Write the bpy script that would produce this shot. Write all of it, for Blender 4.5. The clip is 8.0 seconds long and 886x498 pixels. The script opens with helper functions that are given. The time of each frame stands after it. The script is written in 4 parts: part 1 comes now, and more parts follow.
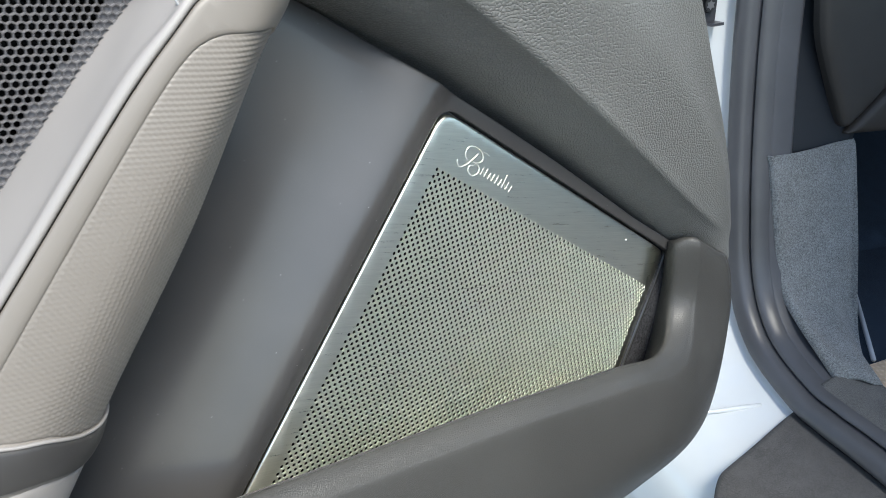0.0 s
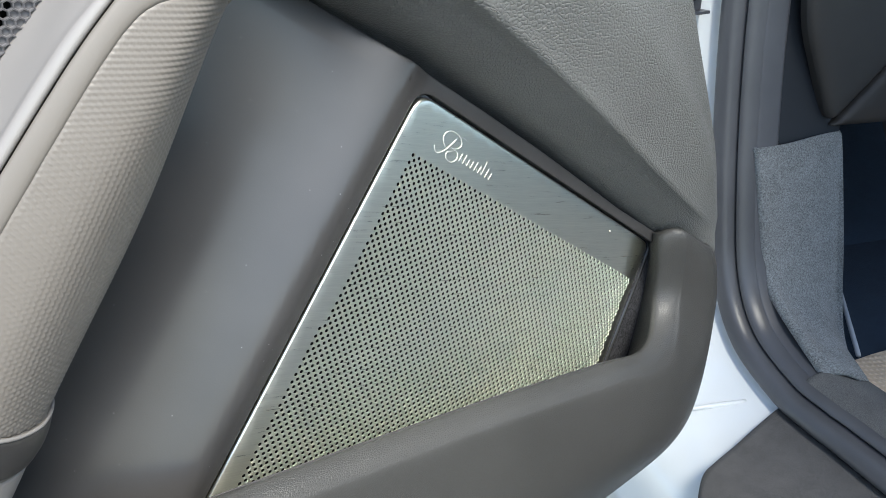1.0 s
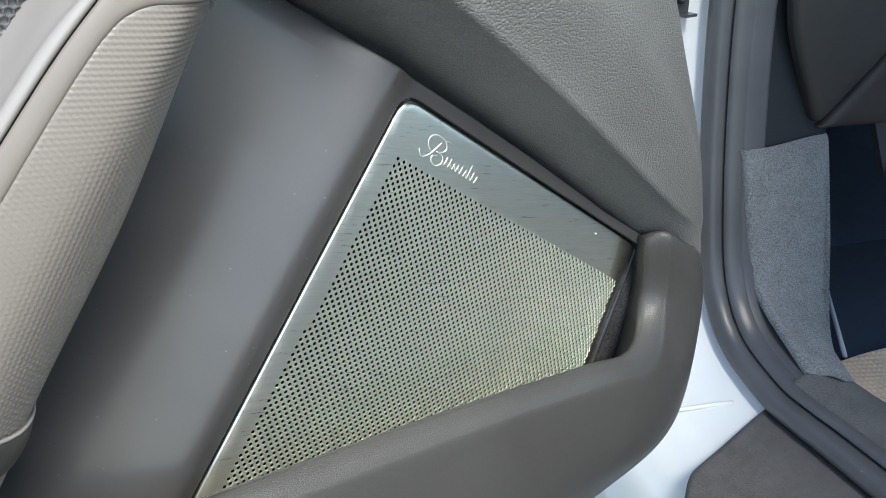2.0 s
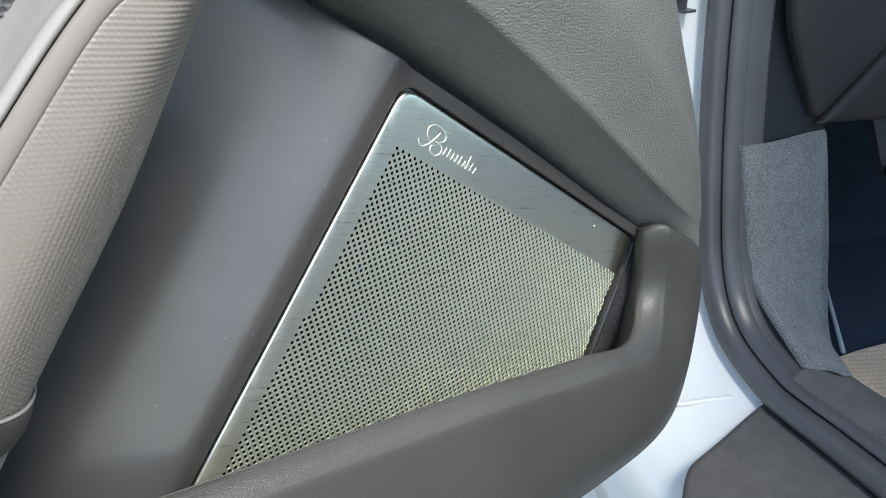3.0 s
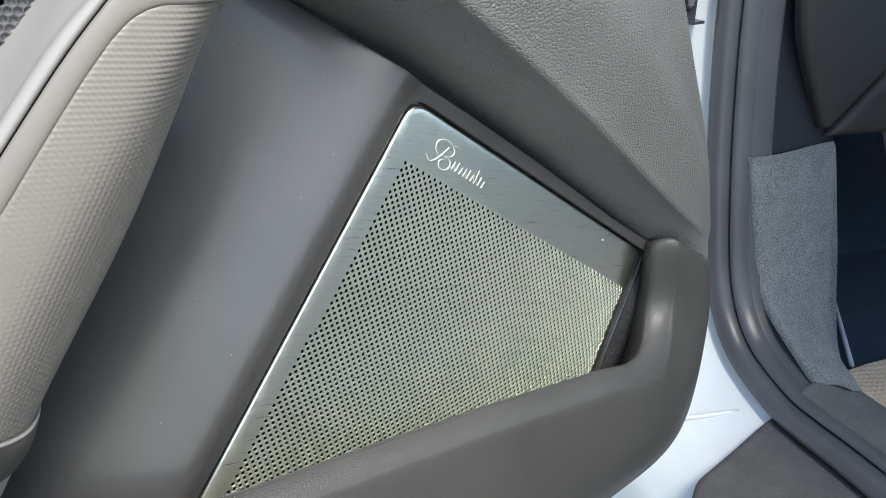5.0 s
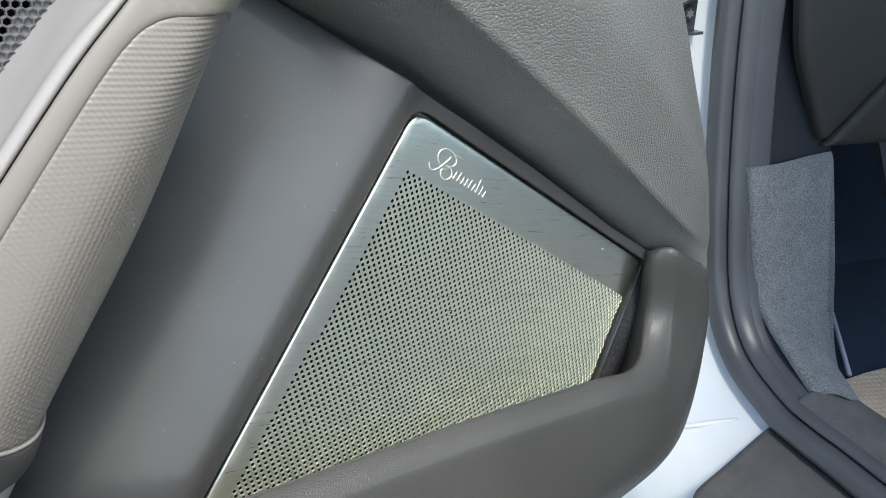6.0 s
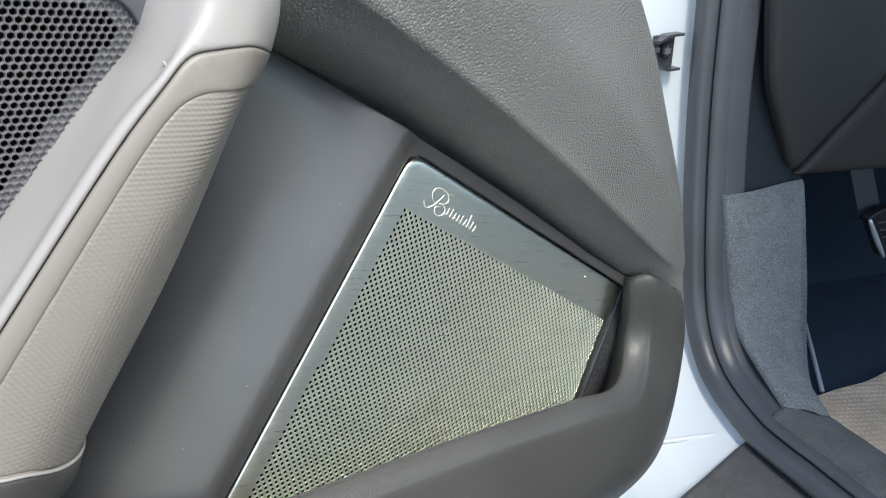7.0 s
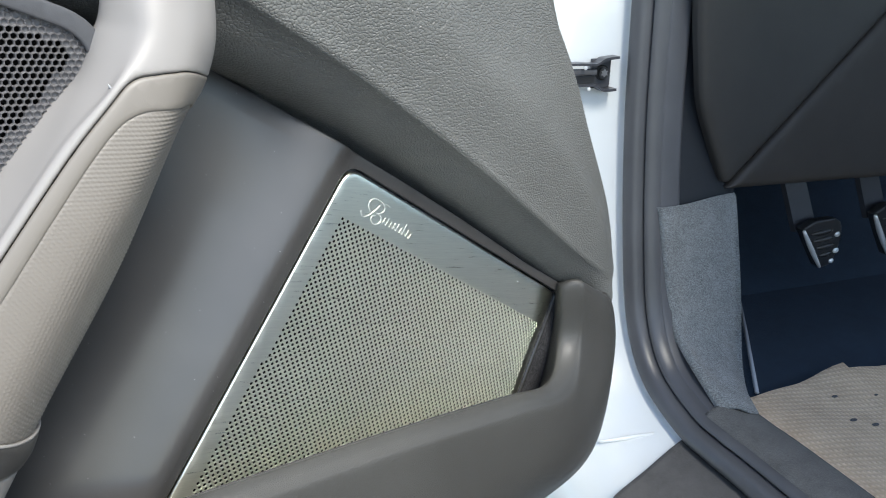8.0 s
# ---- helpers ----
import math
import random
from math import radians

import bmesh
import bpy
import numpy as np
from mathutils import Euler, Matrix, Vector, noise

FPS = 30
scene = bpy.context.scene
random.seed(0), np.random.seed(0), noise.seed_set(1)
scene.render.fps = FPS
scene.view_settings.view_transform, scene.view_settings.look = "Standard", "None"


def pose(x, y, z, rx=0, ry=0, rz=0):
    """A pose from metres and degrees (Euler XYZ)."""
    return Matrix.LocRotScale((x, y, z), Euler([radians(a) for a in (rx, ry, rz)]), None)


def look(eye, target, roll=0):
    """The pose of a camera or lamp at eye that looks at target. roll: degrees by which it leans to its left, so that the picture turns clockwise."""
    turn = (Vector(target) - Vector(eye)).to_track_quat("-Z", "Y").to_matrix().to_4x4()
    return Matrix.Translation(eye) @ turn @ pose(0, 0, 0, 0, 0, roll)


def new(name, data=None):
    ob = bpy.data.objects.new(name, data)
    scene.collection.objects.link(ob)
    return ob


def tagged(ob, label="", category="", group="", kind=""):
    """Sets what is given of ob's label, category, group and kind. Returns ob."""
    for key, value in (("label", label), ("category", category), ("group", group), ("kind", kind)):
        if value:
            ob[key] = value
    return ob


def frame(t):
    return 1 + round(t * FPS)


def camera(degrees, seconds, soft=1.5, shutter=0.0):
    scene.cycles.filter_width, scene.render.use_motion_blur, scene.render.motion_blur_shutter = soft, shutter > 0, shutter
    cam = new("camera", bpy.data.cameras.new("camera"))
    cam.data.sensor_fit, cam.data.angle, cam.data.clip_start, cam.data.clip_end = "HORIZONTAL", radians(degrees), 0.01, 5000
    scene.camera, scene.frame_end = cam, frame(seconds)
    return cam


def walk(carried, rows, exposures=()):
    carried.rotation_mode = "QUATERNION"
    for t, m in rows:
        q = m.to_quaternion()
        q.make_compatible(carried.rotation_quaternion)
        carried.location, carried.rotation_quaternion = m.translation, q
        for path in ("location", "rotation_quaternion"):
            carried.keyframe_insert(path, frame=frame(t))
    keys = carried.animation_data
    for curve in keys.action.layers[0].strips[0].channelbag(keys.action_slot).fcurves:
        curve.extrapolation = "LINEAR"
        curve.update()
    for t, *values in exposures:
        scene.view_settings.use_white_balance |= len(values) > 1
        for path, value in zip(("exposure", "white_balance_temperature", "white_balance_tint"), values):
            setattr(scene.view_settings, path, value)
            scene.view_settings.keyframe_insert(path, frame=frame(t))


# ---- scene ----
cam = camera(60.0, 8.0, soft=0.6, shutter=0.5)
PATH = [
    (0, (0.0950, 0.0510, 0.8430), (0.0040, 1.8770, 0.0320), -0.8),
    (0.5, (0.0980, 0.0670, 0.8450), (0.0330, 1.8890, 0.0240), -0.4),
    (1, (0.0980, 0.0680, 0.8320), (0.0500, 1.8910, 0.0110), -0.1),
    (1.5, (0.1010, 0.0690, 0.8360), (0.0670, 1.8920, 0.0140), 0),
    (3, (0.1030, 0.0630, 0.8290), (0.0730, 1.8880, 0.0120), 0.2),
    (3.5, (0.1000, 0.0660, 0.8320), (0.0670, 1.8910, 0.0160), 0.3),
    (4, (0.1020, 0.0670, 0.8290), (0.0650, 1.8940, 0.0170), 0.3),
    (4.5, (0.1010, 0.0690, 0.8310), (0.0620, 1.8980, 0.0230), 0.3),
    (6, (0.0980, 0.0670, 0.8340), (0.0660, 1.9050, 0.0470), 0.7),
    (6.5, (0.0950, 0.0560, 0.8470), (0.0740, 1.9010, 0.0750), 0.8),
    (7, (0.0960, 0.0360, 0.8580), (0.0900, 1.8890, 0.1050), 0.9),
    (7.5, (0.1120, 0.0130, 0.8720), (0.1300, 1.8760, 0.1450), 1.1),
    (8, (0.1230, -0.0060, 0.8660), (0.1750, 1.8640, 0.1600), 1.2),
]
walk(cam, [(t, look(eye, target, roll)) for t, eye, target, roll in PATH], [(0.0, 1.20, 6350, 6), (8.0, 1.20, 6350, 6)])

# ---- world, sun, exposure ----
world = bpy.data.worlds.new("world")
scene.world = world
world.use_nodes = True
wn, wl = world.node_tree.nodes, world.node_tree.links
sky = wn.new("ShaderNodeTexSky")
sky.sky_type, sky.sun_disc = 'NISHITA', False
sky.sun_elevation, sky.sun_rotation = radians(51), radians(148)
sky.air_density, sky.dust_density, sky.ozone_density = 1.0, 1.0, 1.2
wl.new(sky.outputs[0], wn["Background"].inputs[0])
wn["Background"].inputs[1].default_value = 0.15
sun = new("sun", bpy.data.lights.new("sun", 'SUN'))
sun.data.energy, sun.data.angle, sun.data.color = 2.9, radians(24), (1.0, 0.94, 0.85)
sun.matrix_world = look((3.6, -5.37, 9.0), (0, 0.4, 0.6))

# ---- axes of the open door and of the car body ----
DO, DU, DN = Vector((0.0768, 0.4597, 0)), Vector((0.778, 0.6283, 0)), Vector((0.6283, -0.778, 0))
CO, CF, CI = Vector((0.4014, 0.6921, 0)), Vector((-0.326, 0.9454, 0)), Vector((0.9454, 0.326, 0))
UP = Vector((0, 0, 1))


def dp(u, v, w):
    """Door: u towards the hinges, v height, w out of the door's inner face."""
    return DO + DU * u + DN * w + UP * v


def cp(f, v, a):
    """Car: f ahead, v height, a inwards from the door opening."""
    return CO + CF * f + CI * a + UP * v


# ---- materials ----
def material(name, base, rough=0.5, metal=0.0, coat=0.0):
    m = bpy.data.materials.new(name)
    m.use_nodes = True
    b = m.node_tree.nodes["Principled BSDF"]
    b.inputs["Base Color"].default_value = (*base, 1)
    b.inputs["Roughness"].default_value = rough
    b.inputs["Metallic"].default_value = metal
    b.inputs["Coat Weight"].default_value = coat
    b.inputs["Coat Roughness"].default_value = 0.05
    return m


def node(m, kind, **sets):
    n = m.node_tree.nodes.new(kind)
    for k, v in sets.items():
        n.inputs[k.replace("_", " ")].default_value = v
    return n


def link(m, a, b):
    m.node_tree.links.new(a, b)


def bsdf(m):
    return m.node_tree.nodes["Principled BSDF"]


def coords(m, scale=(1, 1, 1), turn=0.0, uv=False):
    c = m.node_tree.nodes.new("ShaderNodeTexCoord")
    p = m.node_tree.nodes.new("ShaderNodeMapping")
    p.inputs["Scale"].default_value = scale
    p.inputs["Rotation"].default_value = (0, 0, radians(turn))
    link(m, c.outputs["UV" if uv else "Object"], p.inputs[0])
    return p.outputs[0]


def noise_tex(m, vec, scale, detail=3.0, rough=0.55):
    n = node(m, "ShaderNodeTexNoise", Scale=scale, Detail=detail, Roughness=rough)
    link(m, vec, n.inputs["Vector"])
    return n.outputs["Fac"]


def ramp(m, fac, lo, hi, c0, c1):
    r = m.node_tree.nodes.new("ShaderNodeValToRGB")
    r.color_ramp.elements[0].position, r.color_ramp.elements[1].position = lo, hi
    r.color_ramp.elements[0].color, r.color_ramp.elements[1].color = (*c0, 1), (*c1, 1)
    link(m, fac, r.inputs[0])
    return r.outputs[0]


def rough_range(m, fac, lo, hi):
    r = m.node_tree.nodes.new("ShaderNodeMapRange")
    r.inputs["To Min"].default_value, r.inputs["To Max"].default_value = lo, hi
    link(m, fac, r.inputs[0])
    link(m, r.outputs[0], bsdf(m).inputs["Roughness"])


def bump(m, height, dist, strength=1.0, before=None):
    b = node(m, "ShaderNodeBump", Strength=strength, Distance=dist)
    link(m, height, b.inputs["Height"])
    if before is not None:
        link(m, before, b.inputs["Normal"])
    link(m, b.outputs[0], bsdf(m).inputs["Normal"])
    return b.outputs[0]


def maths(m, op, a, b):
    n = m.node_tree.nodes.new("ShaderNodeMath")
    n.operation = op
    for i, x in enumerate((a, b)):
        if isinstance(x, (int, float)):
            n.inputs[i].default_value = x
        else:
            link(m, x, n.inputs[i])
    return n.outputs[0]


def soft_plastic(name, c, rough, grain=1400.0, depth=0.00006, spread=0.12, dust=0.0, wear=0.07):
    """Moulded plastic: fine grain, faint uneven sheen, now and then a speck of dust."""
    m = material(name, c, rough)
    v = coords(m)
    lo, hi = [x * (1 - spread) for x in c], [x * (1 + spread) for x in c]
    col = ramp(m, noise_tex(m, v, 14.0), 0.3, 0.7, lo, hi)
    if dust:
        vo = node(m, "ShaderNodeTexVoronoi", Scale=160.0)
        link(m, v, vo.inputs["Vector"])
        near = maths(m, 'LESS_THAN', vo.outputs["Distance"], 0.045)
        pick = maths(m, 'GREATER_THAN', noise_tex(m, v, 37.0, 1.0), 0.48)
        mix = m.node_tree.nodes.new("ShaderNodeMixRGB")
        mix.inputs[2].default_value = (0.5, 0.5, 0.5, 1)
        link(m, maths(m, 'MULTIPLY', maths(m, 'MULTIPLY', near, pick), dust), mix.inputs[0])
        link(m, col, mix.inputs[1])
        col = mix.outputs[0]
    link(m, col, bsdf(m).inputs["Base Color"])
    rough_range(m, noise_tex(m, v, 30.0), rough - wear, rough + wear)
    peel = maths(m, 'ADD', noise_tex(m, v, grain, 2.0), maths(m, 'MULTIPLY', noise_tex(m, v, grain * 0.22, 1.0), 0.4))
    bump(m, peel, depth)
    return m


def leather_like(name, c, rough, cell=0.0026, depth=0.0007):
    """Embossed artificial leather: rounded pebbles of uneven size with narrow creases between."""
    m = material(name, c, rough)
    v = coords(m)
    wob = node(m, "ShaderNodeTexNoise", Scale=330.0, Detail=1.0)
    link(m, v, wob.inputs["Vector"])
    add = node(m, "ShaderNodeMixRGB")
    add.blend_type, add.inputs[0].default_value = 'ADD', 0.0004
    link(m, v, add.inputs[1])
    link(m, wob.outputs["Color"], add.inputs[2])
    parts = []
    for feature in ('DISTANCE_TO_EDGE', 'F1'):
        vo = node(m, "ShaderNodeTexVoronoi", Scale=1.0 / cell, Randomness=0.9)
        vo.feature = feature
        link(m, add.outputs[0], vo.inputs["Vector"])
        parts.append(vo.outputs["Distance"])
    crease = node(m, "ShaderNodeMapRange")
    crease.interpolation_type, crease.inputs["From Max"].default_value = 'SMOOTHSTEP', 0.20
    link(m, parts[0], crease.inputs[0])
    round_top = maths(m, 'SUBTRACT', 1.0, maths(m, 'POWER', parts[1], 2.0))
    dome = maths(m, 'ADD', maths(m, 'MULTIPLY', crease.outputs[0], 0.6), maths(m, 'MULTIPLY', round_top, 0.4))
    big = noise_tex(m, v, 90.0, 2.0)
    fine = noise_tex(m, v, 2400.0, 1.0)
    h = maths(m, 'ADD', maths(m, 'ADD', maths(m, 'MULTIPLY', dome, 0.8), maths(m, 'MULTIPLY', big, 0.15)), maths(m, 'MULTIPLY', fine, 0.05))
    lo, hi = [x * 0.85 for x in c], [x * 1.1 for x in c]
    link(m, ramp(m, noise_tex(m, v, 9.0), 0.3, 0.7, lo, hi), bsdf(m).inputs["Base Color"])
    rough_range(m, dome, rough + 0.2, rough - 0.05)
    bump(m, h, depth)
    return m


def pile(name, c, scale=900.0, depth=0.0012, spread=0.45, sheen=0.0):
    """Carpet and felt: short matted fibres."""
    m = material(name, c, 0.95)
    v = coords(m)
    lo, hi = [x * (1 - spread) for x in c], [x * (1 + spread) for x in c]
    f = maths(m, 'ADD', maths(m, 'MULTIPLY', noise_tex(m, v, scale, 4.0, 0.75), 0.85),
              maths(m, 'MULTIPLY', noise_tex(m, v, 45.0, 3.0), 0.15))
    link(m, ramp(m, f, 0.38, 0.66, lo, hi), bsdf(m).inputs["Base Color"])
    bump(m, f, depth)
    bsdf(m).inputs["Sheen Weight"].default_value = sheen
    return m


def brushed_metal(name, c, rough):
    m = material(name, c, rough, 1.0)
    turned = coords(m, turn=14, uv=True)
    both = []
    for scale, detail in (((70, 2600, 1), 3.0), ((18, 600, 1), 2.0)):
        p = node(m, "ShaderNodeMapping", Scale=scale)
        link(m, turned, p.inputs[0])
        both.append(noise_tex(m, p.outputs[0], 1.0, detail, 0.6))
    s, s2 = both
    both = maths(m, 'ADD', maths(m, 'MULTIPLY', s, 0.6), maths(m, 'MULTIPLY', s2, 0.4))
    link(m, ramp(m, both, 0.3, 0.7, [x * 0.89 for x in c], [x * 1.06 for x in c]), bsdf(m).inputs["Base Color"])
    rough_range(m, both, rough - 0.06, rough + 0.06)
    bump(m, both, 0.00003)
    bsdf(m).inputs["Anisotropic"].default_value = 0.7
    bsdf(m).inputs["Anisotropic Rotation"].default_value = 0.25
    tan = m.node_tree.nodes.new("ShaderNodeTangent")
    tan.direction_type = 'UV_MAP'
    link(m, tan.outputs[0], bsdf(m).inputs["Tangent"])
    return m


PLASTIC = soft_plastic("dark moulded plastic", (0.046, 0.0445, 0.0445), 0.30, depth=0.00003, dust=0.35, wear=0.025)
bsdf(PLASTIC).inputs["Specular IOR Level"].default_value = 0.7
POCKET = leather_like("dark grained plastic", (0.050, 0.049, 0.046), 0.34, cell=0.0012, depth=0.00016)
SHELL = soft_plastic("warm grey satin plastic", (0.270, 0.254, 0.243), 0.45, depth=0.00002, spread=0.04)
GRIP = soft_plastic("warm grey soft plastic", (0.190, 0.172, 0.152), 0.48, depth=0.00003, spread=0.05)
COLLAR = soft_plastic("dark grey soft plastic", (0.042, 0.040, 0.039), 0.42, depth=0.00003, spread=0.05)
LEATHER = leather_like("dark grey embossed leather", (0.123, 0.125, 0.120), 0.42, cell=0.0019, depth=0.00075)
METAL = brushed_metal("brushed aluminium", (0.95, 0.955, 0.84), 0.29)
BRIGHT = material("polished engraving", (0.82, 0.82, 0.78), 0.35, 0.6)
VOID = pile("black gauze", (0.004, 0.004, 0.004), 1300.0)
FELT = pile("black felt", (0.026, 0.026, 0.030), 600.0, spread=0.95)
CARPET = pile("blue-grey carpet", (0.19, 0.203, 0.208), 640.0, depth=0.0030, spread=0.62, sheen=0.2)
FLOORCARPET = pile("blue-black carpet", (0.018, 0.032, 0.052))
SIDE = soft_plastic("blue-black side panel", (0.006, 0.009, 0.014), 0.68)
PALE = soft_plastic("pale grey edge plastic", (0.35, 0.36, 0.37), 0.45)
RUBBER = soft_plastic("black rubber seal", (0.070, 0.070, 0.075), 0.34, grain=600.0, depth=0.00008)
TRIM = soft_plastic("grey-black pillar plastic", (0.066, 0.067, 0.074), 0.48)
DASH = soft_plastic("charcoal dashboard plastic", (0.024, 0.023, 0.022), 0.54)
DASHLOW = soft_plastic("brown-black dashboard plastic", (0.022, 0.019, 0.017), 0.6)
SILL = pile("rough black sill plastic", (0.105, 0.103, 0.100), 1300.0, depth=0.0006, spread=0.6)
PLATE = pile("speckled black sill plate", (0.088, 0.084, 0.081), 1100.0, depth=0.0005, spread=0.55)
BRACKET = soft_plastic("black enamelled steel", (0.045, 0.047, 0.055), 0.30)
GLOSS = material("glossy black rubber", (0.05, 0.05, 0.05), 0.2, 0.3)
DULL = material("dull steel", (0.26, 0.26, 0.27), 0.35, 0.7)
BLACK = material("black steel", (0.040, 0.041, 0.044), 0.28, 0.3)
STEEL = material("brushed pedal steel", (0.85, 0.86, 0.87), 0.35, 0.5)
MESHMAT = soft_plastic("grey speaker mesh", (0.15, 0.146, 0.152), 0.36)
PAINT = material("white car paint", (0.66, 0.69, 0.72), 0.3, 0.0, 0.8)
link(PAINT, ramp(PAINT, noise_tex(PAINT, coords(PAINT), 8.0), 0.3, 0.7, (0.64, 0.665, 0.675), (0.68, 0.705, 0.715)), bsdf(PAINT).inputs["Base Color"])


def paper_material():
    m = material("brown corrugated paper", (0.42, 0.32, 0.22), 0.85)
    v = coords(m, uv=True)
    wave = []
    for turn, s in ((14, 56.0), (-76, 42.0)):
        w = node(m, "ShaderNodeTexWave", Scale=s, Distortion=0.6)
        w.inputs["Detail Scale"].default_value = 0.4
        link(m, coords(m, turn=turn, uv=True), w.inputs["Vector"])
        wave.append(w.outputs["Fac"])
    f = maths(m, 'MULTIPLY', wave[0], wave[1])
    g = maths(m, 'ADD', maths(m, 'MULTIPLY', f, 0.30), maths(m, 'MULTIPLY', noise_tex(m, v, 28.0), 0.7))
    link(m, ramp(m, g, 0.2, 0.75, (0.54, 0.39, 0.25), (0.76, 0.58, 0.40)), bsdf(m).inputs["Base Color"])
    bump(m, f, 0.0008)
    return m


PAPER = paper_material()


def concrete_material():
    m = material("pale concrete", (0.3, 0.3, 0.3), 0.9)
    v = coords(m)
    link(m, ramp(m, noise_tex(m, v, 60.0, 5.0), 0.3, 0.7, (0.28, 0.27, 0.24), (0.38, 0.36, 0.32)), bsdf(m).inputs["Base Color"])
    bump(m, noise_tex(m, v, 220.0), 0.004)
    return m


CONCRETE = concrete_material()


# ---- mesh helpers ----
def mesh_object(name, verts, faces, mat, parent=None, label="", uvs=None, smooth=True):
    me = bpy.data.meshes.new(name)
    me.from_pydata([tuple(v) for v in verts], [], faces)
    if uvs is not None:
        layer = me.uv_layers.new(name="UVMap")
        idx = np.empty(len(me.loops), dtype=np.int32)
        me.loops.foreach_get("vertex_index", idx)
        layer.data.foreach_set("uv", np.asarray(uvs, dtype=np.float32)[idx].ravel())
    me.materials.append(mat)
    if smooth:
        me.polygons.foreach_set("use_smooth", [True] * len(me.polygons))
    me.update()
    ob = new(name, me)
    if parent is not None:
        ob.parent = parent
        if parent.type == 'EMPTY':
            ob.matrix_parent_inverse = Matrix.Translation(-parent.location)
    if label:
        tagged(ob, label)
    return ob


def part(name, bm, mat, parent=None, label="", smooth=False):
    me = bpy.data.meshes.new(name)
    bm.to_mesh(me)
    bm.free()
    me.materials.append(mat)
    if smooth:
        me.polygons.foreach_set("use_smooth", [True] * len(me.polygons))
    ob = new(name, me)
    if parent is not None:
        ob.parent = parent
        if parent.type == 'EMPTY':
            ob.matrix_parent_inverse = Matrix.Translation(-parent.location)
    if label:
        tagged(ob, label)
    return ob


def thing(name, base, label, category, **more):
    ob = new(name)
    ob.location = base
    ob.empty_display_size = 0.05
    return tagged(ob, label, category, **more)


def spline(pts, n):
    """n points along a Catmull-Rom curve through the control points, with their knots."""
    p = np.asarray(pts, float)
    q = np.vstack([2 * p[0] - p[1], p, 2 * p[-1] - p[-2]])
    out = []
    for x in np.linspace(0, len(p) - 1, n):
        i = min(int(x), len(p) - 2)
        t = x - i
        a, b, c, d = q[i:i + 4]
        out.append(0.5 * (2 * b + (c - a) * t + (2 * a - 5 * b + 4 * c - d) * t * t + (3 * b - a - 3 * c + d) * t ** 3))
    return np.array(out)


def even(curve, n):
    """The same curve with n points at even steps."""
    d = np.r_[0, np.cumsum(np.linalg.norm(np.diff(curve, axis=0), axis=1))]
    x = np.linspace(0, d[-1], n)
    return np.stack([np.interp(x, d, curve[:, k]) for k in range(curve.shape[1])], 1)


def grid_faces(nu, nv, flip=False):
    f = []
    for i in range(nu - 1):
        for j in range(nv - 1):
            a, b, c, d = i * nv + j, (i + 1) * nv + j, (i + 1) * nv + j + 1, i * nv + j + 1
            f.append((a, d, c, b) if flip else (a, b, c, d))
    return f


def loft(rails, nu, nv, place):
    """A grid through rails of equally many control points: nu along them, nv across. place maps (.,.,.) to the world."""
    along = np.array([spline(r, nu) for r in rails])
    across = np.array([spline(along[:, i], nv) for i in range(nu)])
    v = [place(*across[i, j]) for i in range(nu) for j in range(nv)]
    du = np.r_[0, np.cumsum(np.linalg.norm(np.diff(across[:, nv // 2], axis=0), axis=1))]
    dv = np.r_[0, np.cumsum(np.linalg.norm(np.diff(across[nu // 2], axis=0), axis=1))]
    uv = [(du[i], dv[j]) for i in range(nu) for j in range(nv)]
    return v, uv


def thick(ob, t):
    m = ob.modifiers.new("thickness", 'SOLIDIFY')
    m.thickness, m.offset = t, -1
    return ob


def loop_dist(p, loops):
    """Distance of points from closed outlines."""
    best = np.full(len(p), 9.0)
    for lp in loops:
        a, b = lp, np.roll(lp, -1, 0)
        for s in range(0, len(p), 3000):
            q = p[s:s + 3000, None]
            ab = b - a
            t = np.clip(((q - a) * ab).sum(-1) / np.maximum((ab * ab).sum(-1), 1e-12), 0, 1)
            d = np.linalg.norm(q - (a + t[..., None] * ab), axis=-1).min(1)
            best[s:s + 3000] = np.minimum(best[s:s + 3000], d)
    return best


def inside(p, lp):
    x, y = p[:, 0], p[:, 1]
    r = np.zeros(len(p), bool)
    for (x0, y0), (x1, y1) in zip(lp, np.roll(lp, -1, 0)):
        if y0 != y1:
            r ^= ((y0 > y) != (y1 > y)) & (x < (x1 - x0) * (y - y0) / (y1 - y0) + x0)
    return r


def rounded(corners, radii, n=7):
    """A closed outline with rounded corners."""
    c = np.asarray(corners, float)
    out = []
    for i, r in enumerate(radii):
        p, a, b = c[i], c[i - 1], c[(i + 1) % len(c)]
        da, db = (a - p) / np.linalg.norm(a - p), (b - p) / np.linalg.norm(b - p)
        if r <= 0:
            out.append(p)
            continue
        s, e = p + da * r, p + db * r
        for t in np.linspace(0, 1, n):
            out.append((1 - t) ** 2 * s + 2 * t * (1 - t) * p + t * t * e)
    return np.array(out)


def inset(lp, d):
    """The outline moved inwards (it runs anticlockwise) by d."""
    e = np.roll(lp, -1, 0) - lp
    n = np.stack([-e[:, 1], e[:, 0]], 1)
    n /= np.maximum(np.linalg.norm(n, axis=1, keepdims=True), 1e-9)
    m = n + np.roll(n, 1, 0)
    m /= np.maximum((m * m).sum(1, keepdims=True), 0.4) / 2
    return lp + m * d


